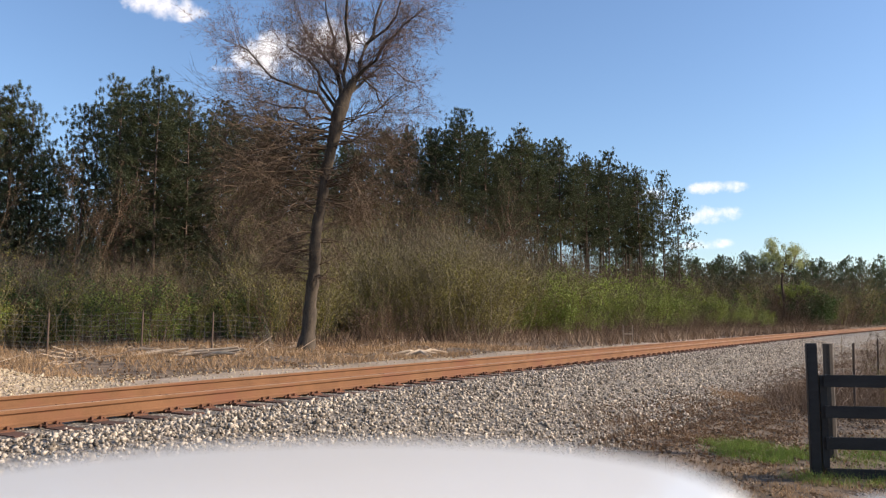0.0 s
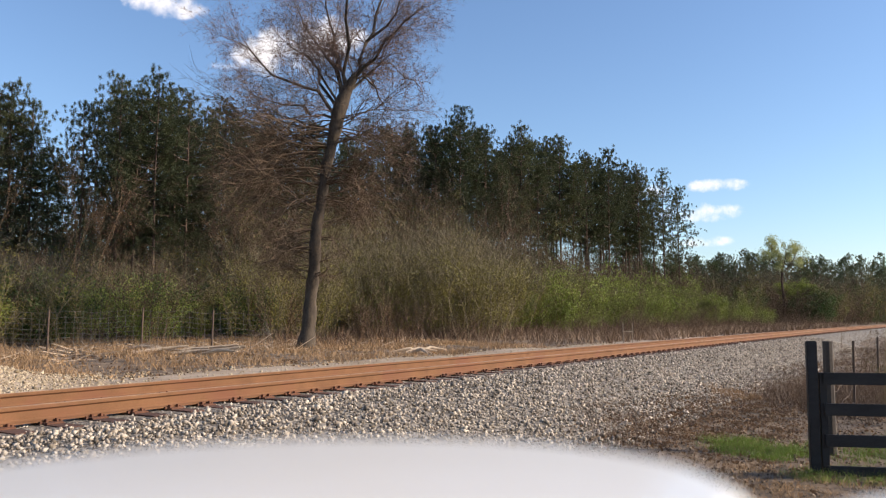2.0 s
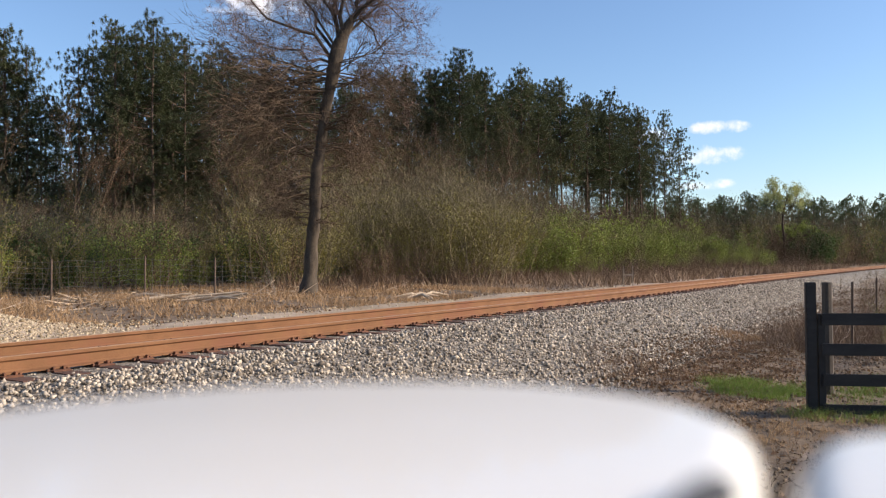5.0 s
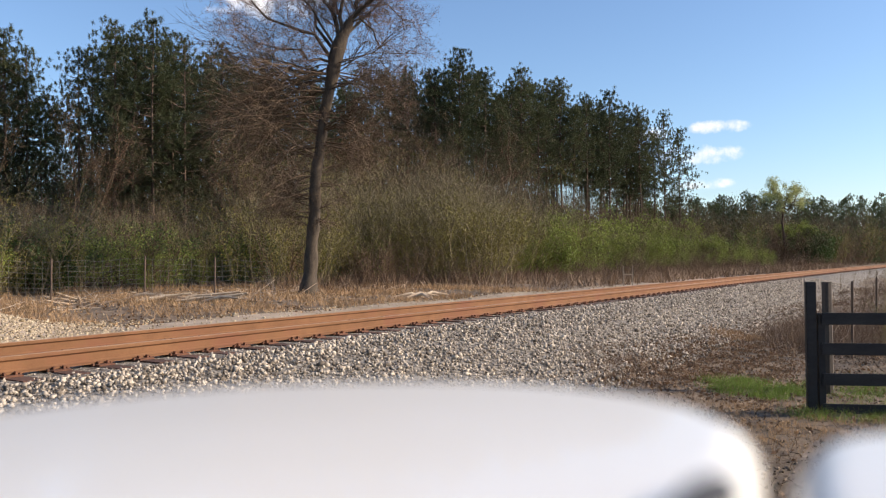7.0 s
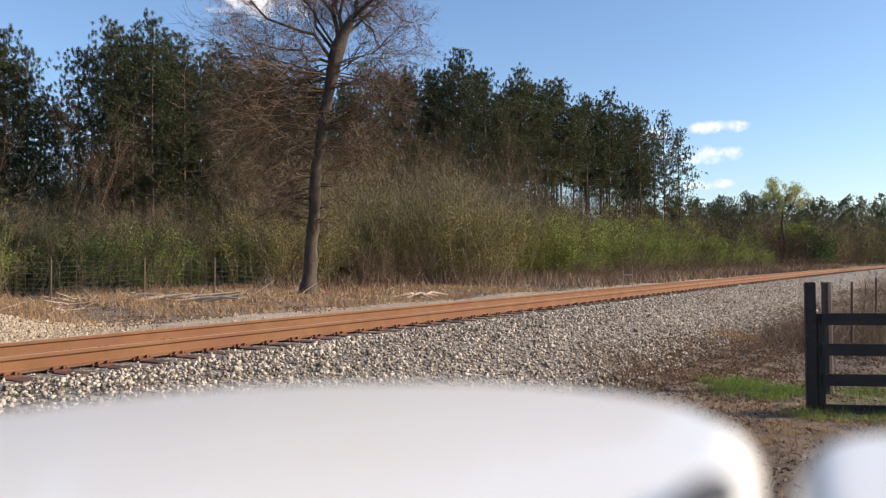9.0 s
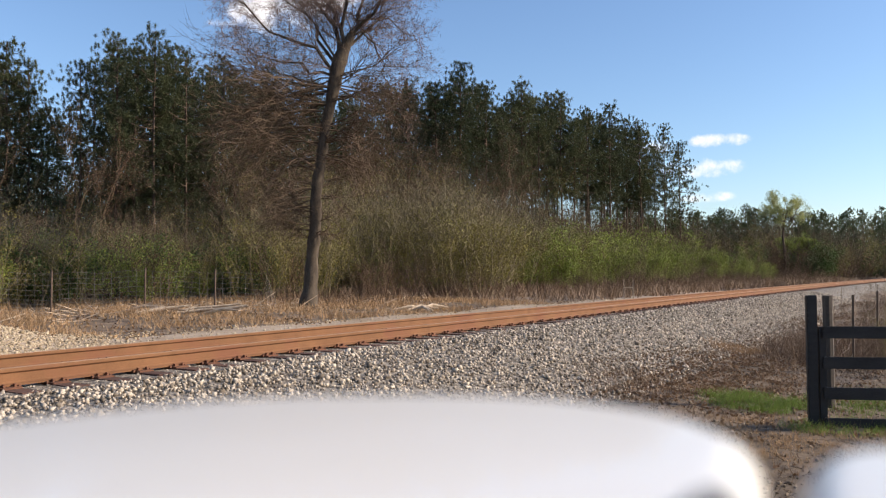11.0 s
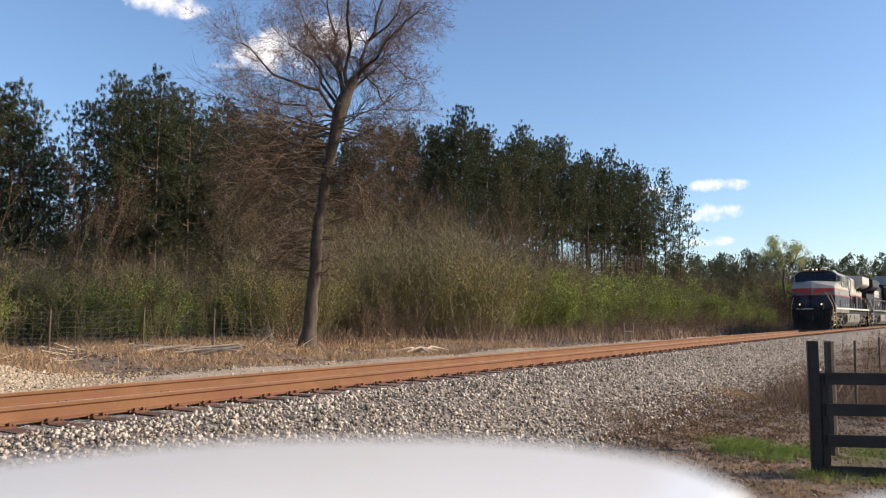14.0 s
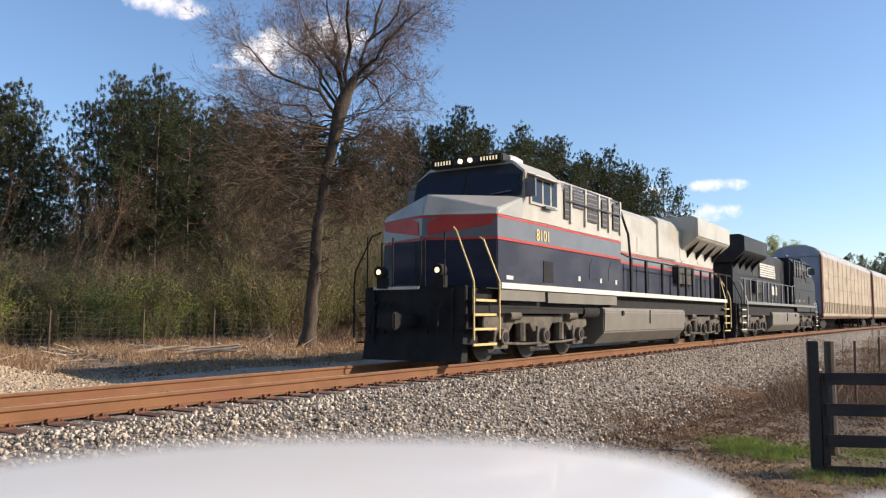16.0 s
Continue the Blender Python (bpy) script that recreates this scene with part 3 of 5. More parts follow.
# ---------- plants ----------
class Twigs:
    """Thin tapering tubes, and slim pointed slivers for the last twigs, gathered in arrays."""

    def __init__(self):
        self.a, self.b, self.r0, self.r1, self.fa, self.fb, self.fw = [], [], [], [], [], [], []

    def seg(self, a, b, r0, r1):
        self.a.append(a)
        self.b.append(b)
        self.r0.append(r0)
        self.r1.append(r1)

    def fine(self, a, b, w):
        self.fa.append(a)
        self.fb.append(b)
        self.fw.append(w)

    def mesh(self, name, material, sides=3):
        a, b = np.array(self.a, float), np.array(self.b, float)
        r0, r1 = np.array(self.r0)[:, None], np.array(self.r1)[:, None]
        d = b - a
        d /= np.linalg.norm(d, axis=1)[:, None] + 1e-9
        ref = np.where(np.abs(d[:, 2:3]) < 0.9, np.array([[0, 0, 1.0]]), np.array([[1.0, 0, 0]]))
        u = np.cross(d, ref)
        u /= np.linalg.norm(u, axis=1)[:, None] + 1e-9
        w = np.cross(d, u)
        ring = []
        for p, r in ((a, r0), (b, r1)):
            for k in range(sides):
                q = 2 * math.pi * k / sides
                ring.append(p + (u * math.cos(q) + w * math.sin(q)) * r)
        v = np.stack(ring, 1).reshape(-1, 3)
        n = len(a)
        f = []
        for k in range(sides):
            k2 = (k + 1) % sides
            f += [(k, k2, sides + k2), (k, sides + k2, sides + k)]
        F = (np.array(f)[None] + (np.arange(n) * 2 * sides)[:, None, None]).reshape(-1, 3)
        if self.fa:
            fa, fb = np.array(self.fa, float), np.array(self.fb, float)
            side = np.cross(fb - fa, np.random.RandomState(1).normal(size=fa.shape))
            side *= np.array(self.fw)[:, None] / (np.linalg.norm(side, axis=1)[:, None] + 1e-9)
            fv = np.stack([fa - side, fa + side, fb + side * 0.4], 1).reshape(-1, 3)
            F = np.concatenate([F, np.arange(len(fv)).reshape(-1, 3) + len(v)])
            v = np.concatenate([v, fv])
        return big_mesh(name, v, F, material)


def blades(name, base, tip, width, material, seed=0):
    """Narrow triangles from base points to tips."""
    r = np.random.RandomState(seed)
    base, tip = np.asarray(base, float), np.asarray(tip, float)
    d = tip - base
    side = np.cross(d, r.normal(size=d.shape))
    side /= np.linalg.norm(side, axis=1)[:, None] + 1e-9
    w = np.asarray(width, float).reshape(-1, 1) * np.ones((len(base), 1))
    v = np.stack([base - side * w * 0.5, base + side * w * 0.5, tip], 1).reshape(-1, 3)
    return big_mesh(name, v, np.arange(len(v)).reshape(-1, 3), material)


def leaves(name, pts, size, material, seed=0):
    """Small diamond-shaped leaves turned every way."""
    r = np.random.RandomState(seed)
    pts = np.asarray(pts, float)
    n = len(pts)
    a, b = r.normal(size=(n, 3)), r.normal(size=(n, 3))
    a /= np.linalg.norm(a, axis=1)[:, None]
    b -= a * (a * b).sum(1)[:, None]
    b /= np.linalg.norm(b, axis=1)[:, None]
    s = (size * r.uniform(0.6, 1.4, n))[:, None]
    v = np.stack([pts - a * s, pts + b * s * 0.5, pts + a * s, pts - b * s * 0.5], 1).reshape(-1, 3)
    return big_mesh(name, v, np.arange(len(v)).reshape(-1, 4), material)


def turned(rnd, d, angle):
    """The direction d bent by about that angle, any way round."""
    ax = d.cross(Vector((rnd.gauss(0, 1), rnd.gauss(0, 1), rnd.gauss(0, 1)))).normalized()
    return Matrix.Rotation(angle, 3, ax) @ d


def grow(tw, ends, rnd, p, d, length, r, depth, spread=0.6, lift=0.15, kids=(2, 3), steps=3, shrink=0.72, thin=0.006, spray=2):
    for k in range(steps):
        d = (turned(rnd, d, rnd.gauss(0, 0.2)) + Vector((0, 0, lift * 0.3))).normalized()
        q = p + d * (length / steps)
        r2 = max(r * (0.9 if depth else 0.7), thin * 0.6)
        if depth:
            tw.seg(tuple(p), tuple(q), r, r2)
        else:
            tw.fine(tuple(p), tuple(q), thin)
        if depth and rnd.random() < 0.75:
            grow(tw, ends, rnd, q, turned(rnd, d, rnd.uniform(0.5, 1.1) * spread * 1.3), length * shrink * rnd.uniform(0.5, 0.85), max(r2 * 0.55, thin), depth - 1, spread, lift, kids, max(2, steps - 1), shrink, thin, spray)
        p, r = q, r2
    if depth:
        for _ in range(rnd.randint(*kids)):
            grow(tw, ends, rnd, p, turned(rnd, d, rnd.uniform(0.3, 1.0) * spread), length * shrink * rnd.uniform(0.75, 1.1), max(r * 0.72, thin), depth - 1, spread, lift, kids, max(2, steps - 1), shrink, thin, spray)
    else:
        ends.append(tuple(p))
        for _ in range(spray):
            tw.fine(tuple(p), tuple(p + turned(rnd, d, rnd.uniform(0.2, 1.0)) * length * (0.35 if spray < 3 else rnd.uniform(0.5, 1.1))), thin * 0.8)


# --- pines ---
def pine(height, seed, crown_from=0.45, width=2.6, tufts=620, needle=M_NEEDLE, per=9, slim=1.0, label="tall pine with bare lower trunk and dark needle clumps"):
    rnd, r = random.Random(seed), np.random.RandomState(seed)
    th = tagged(empty("pine_tree"), label, "tree", group="pines of the wood")
    trunk = Builder()
    lean = (rnd.uniform(-0.4, 0.4), rnd.uniform(-0.4, 0.4))
    path = [(lean[0] * (k / 8) ** 2 + 0.05 * math.sin(k), lean[1] * (k / 8) ** 2, height * k / 8 - 0.3 * (k == 0)) for k in range(9)]
    trunk.tube(path, [0.125 * (1 - 0.85 * k / 8) * height / 18 + 0.012 for k in range(9)], 7)
    part("trunk", trunk, M_PINEBARK, th)
    tw, centres = Twigs(), []
    n = 50
    for i in range(n):
        q = crown_from + (1 - crown_from) * (i + rnd.random()) / n
        z = height * q
        fade = 1 - (q - crown_from) / (1 - crown_from)
        dome = min(1.0, 0.14 + 1.25 * fade ** 0.75) * (1.0 - 0.45 * max(0.0, fade - 0.7) / 0.3)
        reach = width * dome * rnd.uniform(0.45, 1.12)
        az = i * 2.4 + rnd.uniform(-0.5, 0.5)
        x0, y0 = lean[0] * q ** 2, lean[1] * q ** 2
        p = Vector((x0, y0, z))
        for j in range(4):
            f = (j + 1) / 4
            e = Vector((x0 + math.cos(az) * reach * f, y0 + math.sin(az) * reach * f, z + 0.34 * reach * f * f - 0.10 * reach * f))
            tw.seg(tuple(p), tuple(e), 0.045 - 0.009 * j, 0.036 - 0.008 * j)
            p = e
            if j:
                m = max(1, int(tufts / n / 3 * (0.5 + 0.5 * j) * (0.45 + dome) + rnd.random()))
                for _ in range(m):
                    g = 0.16 + 0.11 * j
                    centres.append(tuple(e + Vector((rnd.gauss(0, g), rnd.gauss(0, g), rnd.gauss(0.12, 0.16)))))
            az += rnd.uniform(-0.25, 0.25)
    for _ in range(9):
        q = rnd.uniform(0.92, 1.0)
        centres.append((lean[0] + rnd.gauss(0, 3.2 * (1.03 - q)), lean[1] + rnd.gauss(0, 3.2 * (1.03 - q)), height * q))
    for i in range(7):      # dead stubs on the bare stem
        z = height * rnd.uniform(0.12, crown_from)
        az = rnd.uniform(0, 6.28)
        tw.seg((0, 0, z), (math.cos(az) * 0.9, math.sin(az) * 0.9, z + rnd.uniform(-0.2, 0.2)), 0.025, 0.01)
    limbs = tw.mesh("branchwork", M_PINEBARK)
    tagged(part("branchwork", limbs, M_PINEBARK, th), kind="stuff")
    c = np.repeat(np.array(centres), per, axis=0)
    d = r.normal(size=c.shape) + np.array([0, 0, 0.4])
    d /= np.linalg.norm(d, axis=1)[:, None]
    L = np.repeat(r.uniform(0.20, 0.40, len(centres)), per)[:, None] * r.uniform(0.75, 1.0, (len(c), 1))
    tagged(part("crown", blades("crown", c + d * 0.03, c + d * L, slim * r.uniform(0.02, 0.042, len(c)), needle, seed), needle, th), kind="stuff")
    return th


def set_thing(ob, x, y, turn, scale=1.0, z=None):
    m = pose(x, y, gz(x, y) - 0.05 if z is None else z, 0, 0, turn)
    c = copy_thing(ob, m)
    c.scale = (scale, scale, scale * 1.0)
    return c


def away(ob):
    """The first one of a kind is built at its own place, not left at the origin."""
    for o in (ob, *ob.children_recursive):
        bpy.data.objects.remove(o)


def edge_depth(u):
    """Depth of the wood's edge by direction (u: sideways metres per metre ahead)."""
    return float(np.interp(u, (-0.62, -0.55, -0.38, -0.24, -0.10, 0.02, 0.15, 0.285, 0.32), (62, 64, 62, 69, 76, 72, 84, 101, 108)))


# the wood's skyline: direction, and rise per metre of distance
RIDGE = ((-0.63, 0.28), (-0.574, 0.292), (-0.556, 0.303), (-0.529, 0.277), (-0.509, 0.235), (-0.491, 0.235), (-0.463, 0.273), (-0.417, 0.311), (-0.369, 0.312), (-0.328, 0.288), (-0.281, 0.281), (-0.229, 0.266),
         (-0.163, 0.247), (-0.101, 0.247), (-0.045, 0.247), (-0.010, 0.244), (0.020, 0.270), (0.055, 0.242), (0.099, 0.244), (0.150, 0.231), (0.182, 0.210), (0.211, 0.214), (0.251, 0.192), (0.281, 0.187), (0.30, 0.165))


def pine_wood():
    low = [pine(19, 11, 0.22, 3.7, 460, per=58), pine(19, 13, 0.18, 3.9, 460, per=58), pine(19, 15, 0.28, 3.5, 440, per=58)]
    high = [pine(20, 12, 0.44, 3.0, 380, per=58), pine(20, 14, 0.52, 2.8, 340, per=58), pine(20, 16, 0.36, 3.2, 380, per=58)]
    back = [pine(19, 17, 0.30, 3.8, 280, M_NEEDLE, 40, 1.9), pine(19, 18, 0.22, 4.0, 280, M_NEEDLE, 40, 1.9)]
    back_high = [pine(19, 19, 0.48, 3.3, 260, M_NEEDLE, 40, 1.9), pine(19, 20, 0.44, 3.3, 260, M_NEEDLE, 40, 1.9)]
    tall = {k.name: 20.0 if k in high else 19.0 for k in low + high + back + back_high}
    rnd = random.Random(77)

    def stand(kind, u, d, slope, share):
        x, y = u * d, d
        set_thing(kind, x, y, rnd.uniform(0, 360), min(24.0, (EYE[2] + d * slope) * share - gz(x, y)) / tall[kind.name])

    us, ts = [q[0] for q in RIDGE], [q[1] for q in RIDGE]
    # the edge: one pine under each peak of the skyline
    for k, (u, slope) in enumerate(RIDGE):
        if slope > 0.24 or u > 0:
            stand((low if u < -0.05 else high)[k % 3], u, edge_depth(u) + rnd.uniform(0, 2), slope, 1.0)
    for row in range(7):
        u = -0.63
        while u < 0.29:
            d = edge_depth(u) + 1.5 + row * 4.0 + rnd.uniform(-1.5, 1.5)
            v = u + rnd.uniform(-0.012, 0.012)
            kinds = (back if v < 0.05 else back_high) if row > 1 else low if v < -0.03 or (v < 0.1 and rnd.random() < 0.3) else high
            if v < 0.283 - 0.004 * row and (v > -0.44 or rnd.random() < (0.6 if row < 3 else 0.25)):
                stand(rnd.choice(kinds), v, d, float(np.interp(v, us, ts)), rnd.uniform(0.86, 0.98) if row else rnd.uniform(0.82, 0.95))
            u += rnd.uniform(3.2, 4.8) / d * (1.0 if row < 2 else 1.1)
    # unseen wood added behind the camera to block low skylight, well below the sun
    for i in range(30):
        a = radians(148 + i * 4.8 + rnd.uniform(-1, 1))
        d = rnd.uniform(20, 30)
        set_thing(rnd.choice(back), d * math.sin(a), d * math.cos(a), rnd.uniform(0, 360), rnd.uniform(0.75, 0.95))
    for k in low + high + back + back_high:
        away(k)


pine_wood()


# --- the tall bare tree by the track ---
def bare_tree(x, y):
    rnd = random.Random(5)
    th = tagged(empty("tall_bare_tree", pose(x, y, gz(x, y) - 0.1)), "tall leafless tree with reddish spring buds and a leaning trunk", "tree")
    keys = ((-0.3, -0.03, 0.58), (0.15, 0.0, 0.44), (0.95, 0.10, 0.34), (1.86, 0.20, 0.30), (3.47, 0.31, 0.28), (4.86, 0.41, 0.27), (6.25, 0.55, 0.25), (7.43, 0.77, 0.25), (8.84, 1.03, 0.29), (9.68, 1.23, 0.37), (10.46, 1.50, 0.31), (11.23, 1.82, 0.2))
    path, rad = [], []
    zs = [q[0] for q in keys]
    for k in range(46):
        z = -0.3 + 11.5 * k / 45
        path.append((float(np.interp(z, zs, [q[1] for q in keys])) + 0.03 * math.sin(z * 2.3), 0.06 * math.sin(z * 1.1), z))
        rad.append(0.86 * float(np.interp(z, zs, [q[2] for q in keys])) * (1 + 0.07 * math.sin(z * 5.1) + 0.05 * math.sin(z * 11.7 + 1)))
    part("trunk", Builder().tube(path, rad, 14), M_BARK, th, smooth=True)
    tw, ends, heavy = Twigs(), [], Builder()
    # main limbs of the crown: plan x and height along each, and its girth at the fork
    limbs = (((1.55, 10.5), (2.15, 11.7), (2.45, 12.9), (2.65, 14.3), (2.75, 15.8), 0.17), ((1.85, 11.2), (2.75, 12.0), (3.65, 12.9), (4.5, 13.5), 0.10),
             ((1.35, 10.1), (1.25, 11.4), (0.95, 12.6), (0.65, 14.1), (0.35, 15.6), 0.14), ((1.25, 9.6), (0.55, 10.3), (-0.45, 10.8), (-1.55, 11.4), (-2.3, 11.9), 0.11),
             ((1.25, 9.9), (0.45, 11.4), (-0.45, 12.4), (-1.3, 13.4), 0.10), ((1.15, 9.5), (0.35, 9.6), (-0.85, 9.7), (-1.9, 10.0), 0.08),
             ((1.95, 11.2), (2.55, 10.9), (2.95, 10.3), (3.3, 9.5), 0.06), ((1.55, 10.7), (1.85, 12.4), (1.65, 14.1), (1.75, 15.8), 0.12),
             ((2.15, 11.8), (3.35, 12.1), (4.3, 11.8), 0.06), ((2.35, 12.8), (3.55, 13.8), (4.3, 14.8), 0.08), ((1.25, 11.4), (0.05, 12.9), (-0.65, 14.3), (-0.9, 15.3), 0.08),
             ((1.35, 9.9), (0.9, 10.9), (0.3, 11.8), (-0.3, 12.3), 0.08), ((1.6, 10.6), (2.3, 11.4), (3.1, 12.6), (3.7, 13.9), 0.09))
    for n, limb in enumerate(limbs):
        pts, r = [Vector((x, 0.0, z)) for x, z in limb[:-1]], limb[-1]
        out = (-1) ** n * rnd.uniform(0.4, 2.4)
        fine = [pts[i].lerp(pts[i + 1], q) for i in range(len(pts) - 1) for q in (0.0, 0.5)] + [pts[-1]]
        m = len(fine) - 1
        for i, p in enumerate(fine):
            p.y = out * (i / m) ** 1.2
            if 0 < i < m:
                p += Vector((rnd.gauss(0, 0.12), rnd.gauss(0, 0.12), rnd.gauss(0, 0.12)))
        radii = [0.8 * r * (1 - 0.76 * i / m) for i in range(m + 1)]
        heavy.tube(fine, radii, 7)
        for i in range(1, m + 1):
            d = (fine[i] - fine[i - 1]).normalized()
            for _ in range(3 if i < m else 4):
                v = turned(rnd, d, rnd.uniform(0.35, 1.0))
                grow(tw, ends, rnd, fine[i], v, rnd.uniform(0.62, 1.05), max(radii[i] * 0.36, 0.015), 3, 0.8, 0.04, (2, 3), 4, 0.74, 0.0043, 3)
    part("limb", heavy, M_BARK, th, smooth=True)
    part("crown", tw.mesh("crown", M_REDTWIG), M_REDTWIG, th, "fine reddish-grey bare twigs")
    part("budding", leaves("budding", [p for p in ends if rnd.random() < 0.12], 0.03, M_REDBUD, 3), M_REDBUD, th, "tiny reddish buds")
    low, ends2 = Twigs(), []
    for i in range(96):     # drooping dead boughs on the lower trunk, longest just under the crown
        z = 2.4 + 7.2 * rnd.random() ** 0.7
        side = -1 if rnd.random() < 0.66 else 1
        d = Vector((side * rnd.uniform(0.55, 1), rnd.uniform(-0.7, 0.7), rnd.uniform(-0.2, 0.3))).normalized()
        reach = (0.35 + 0.65 * smooth01((z - 2.2) / 5.5)) * (1.0 if side < 0 else 0.68)
        grow(low, ends2, rnd, Vector((float(np.interp(z, zs, [q[1] for q in keys])), 0, z)), d, reach * rnd.uniform(1.5, 2.5), 0.036, 3, 0.75, -0.14, (2, 3), 3, 0.75, 0.008, 3)
    part("lower_branchwork", low.mesh("lower_branchwork", M_TWIG), M_TWIG, th, "brown drooping lower boughs")
    return th


bare_tree(-5.55, 32.0)


# --- bushes and saplings ---
def bush(seed, height, stems, twig, leaf=None, n_leaf=0, leaf_size=0.05, name="bush", label="", spread=0.35, depth=2, cat="bush"):
    rnd = random.Random(seed)
    th = tagged(empty(name), label, cat)
    tw, ends = Twigs(), []
    for i in range(stems):
        a = rnd.uniform(0, 6.28)
        q = rnd.random() ** 0.5 * height * 0.22
        d = Vector((math.cos(a) * spread, math.sin(a) * spread, 1)).normalized()
        grow(tw, ends, rnd, Vector((math.cos(a) * q, math.sin(a) * q, -0.1)), d, height * rnd.uniform(0.3, 0.52), 0.015 * height / 4 + 0.005, depth, 0.55, 0.25, (2, 3), 3, 0.68, 0.007, 3)
    tagged(part("branchwork", tw.mesh("branchwork", twig), twig, th), kind="stuff")
    if leaf and n_leaf:
        b = np.array(tw.b)
        r = np.random.RandomState(seed)
        b = b[b[:, 2] > height * 0.12]
        pts = b[r.randint(0, len(b), n_leaf)] + r.normal(0, 0.17, (n_leaf, 3))
        tagged(part("foliage", leaves("foliage", pts, leaf_size, leaf, seed), leaf, th), kind="stuff")
    return th


def scatter(kinds, n, seed, s_range, o_range, scale, rule=None):
    rnd = random.Random(seed)
    for i in range(n):
        s, o = rnd.uniform(*s_range), rnd.uniform(*o_range)
        x, y, _ = line(s, o)
        if abs(x / max(y, 1)) > 0.68 or (rule and not rule(s, o, x, y)):
            continue
        if -0.29 < x / y < -0.19 and rnd.random() < 0.6:     # a hollow under the tall tree's boughs
            continue
        set_thing(rnd.choice(kinds), x, y, rnd.uniform(0, 360), rnd.uniform(*scale))


def brush():
    brown = [bush(i, 4.2, 10, M_TWIG, M_BROWNLEAF, 1100, 0.034, "brown_shrub", "bare brown brush with a few dead leaves", 0.4) for i in (21, 22, 23)]
    olive = [bush(i, 4.6, 10, M_PALETWIG, M_BUD, 2600, 0.036, "budding_shrub", "olive brush just coming into bud", 0.35) for i in (31, 32, 33)]
    green = [bush(i, 4.0, 8, M_TWIG, M_LEAF, 3600, 0.048, "green_bush", "bush in fresh light green spring leaf", 0.4) for i in (41, 42)]
    dark = [bush(i, 3.6, 8, M_TWIG, M_DARKLEAF, 3200, 0.055, "evergreen_bush", "dark green evergreen undergrowth", 0.35) for i in (51, 52)]
    sap = [bush(i, 10.0, 2, M_TWIG, M_BUD, 3600, 0.038, "sapling_tree", "slender bare sapling with olive buds", 0.16, 3, "tree") for i in (61, 62)]
    saps = [bush(i, 11.0, 2, M_TWIG, M_BROWNLEAF, 2600, 0.036, "sapling_tree", "slender bare brown sapling", 0.18, 3, "tree") for i in (63, 64)]
    scatter(brown, 70, 1, (12, 112), (-21, -13), (0.5, 0.95), lambda s, o, x, y: s > 28 or o < -20)
    scatter(brown, 120, 21, (34, 120), (-13, -6), (0.22, 0.5), lambda s, o, x, y: s > 40 or o < -11)
    scatter(olive, 70, 2, (24, 64), (-27, -17), (1.05, 1.6), lambda s, o, x, y: x / y > -0.24)
    scatter(olive + green, 40, 22, (14, 40), (-30, -20), (0.6, 0.95), lambda s, o, x, y: x / y <= -0.2)
    scatter(olive, 30, 12, (70, 112), (-24, -16), (0.7, 1.0))
    scatter(green, 45, 3, (52, 112), (-20, -12), (0.6, 0.9))
    scatter(green, 60, 34, (50, 104), (-25, -14), (1.05, 1.5))
    scatter(green, 60, 35, (52, 100), (-29, -19), (1.5, 2.1))
    scatter(green, 16, 33, (38, 54), (-24, -17), (0.7, 1.1))
    scatter(dark, 60, 4, (8, 44), (-32, -22), (0.8, 1.25))
    scatter(olive + brown + green + dark, 60, 5, (6, 30), (-34, -21), (0.5, 1.25))
    scatter(sap + saps, 64, 6, (26, 66), (-36, -24), (0.7, 1.05), lambda s, o, x, y: x / y > -0.25)
    rnd = random.Random(44)
    for i in range(120):
        u = rnd.uniform(-0.62, 0.30)
        d = edge_depth(u) + rnd.uniform(-5, 10)
        set_thing(rnd.choice(dark + dark + green + olive), u * d, d, rnd.uniform(0, 360), rnd.uniform(1.0, 1.6) * (1.0 if u < 0.1 else 0.62))
    for i in range(20):
        u = rnd.uniform(-0.22, -0.02) if i % 3 else rnd.uniform(0.0, 0.12)
        d = edge_depth(u) - rnd.uniform(4, 14)
        set_thing(rnd.choice(sap + saps), u * d, d, rnd.uniform(0, 360), rnd.uniform(0.9, 1.25))
    for i in range(110):
        u = rnd.uniform(0.28, 0.60)
        d = rnd.uniform(108, 136)
        if to_line(u * d, d)[1] < -9:
            set_thing(rnd.choice(dark + olive + brown + brown), u * d, d, rnd.uniform(0, 360), rnd.uniform(1.2, 2.2))
    for i in range(46):
        u = -0.63 + 0.95 * i / 46
        d = edge_depth(u) + rnd.uniform(34, 42)
        set_thing(rnd.choice(dark + dark + brown), u * d, d, rnd.uniform(0, 360), rnd.uniform(3.4, 4.4))
    for i in range(20):
        u = rnd.uniform(-0.13, 0.07)
        d = rnd.uniform(45, 57)
        set_thing(rnd.choice(olive), u * d, d, rnd.uniform(0, 360), rnd.uniform(1.45, 1.9) * (1.0 if u < 0 else 0.85))
    for i in range(6):
        u = rnd.uniform(-0.58, -0.47)
        d = rnd.uniform(56, 64)
        set_thing(rnd.choice(saps), u * d, d, rnd.uniform(0, 360), rnd.uniform(1.0, 1.35))
    for i in range(30):
        u = rnd.uniform(0.04, 0.31)
        d = edge_depth(u) + rnd.uniform(12, 30)
        set_thing(rnd.choice(dark + olive), u * d, d, rnd.uniform(0, 360), rnd.uniform(1.2, 1.8))
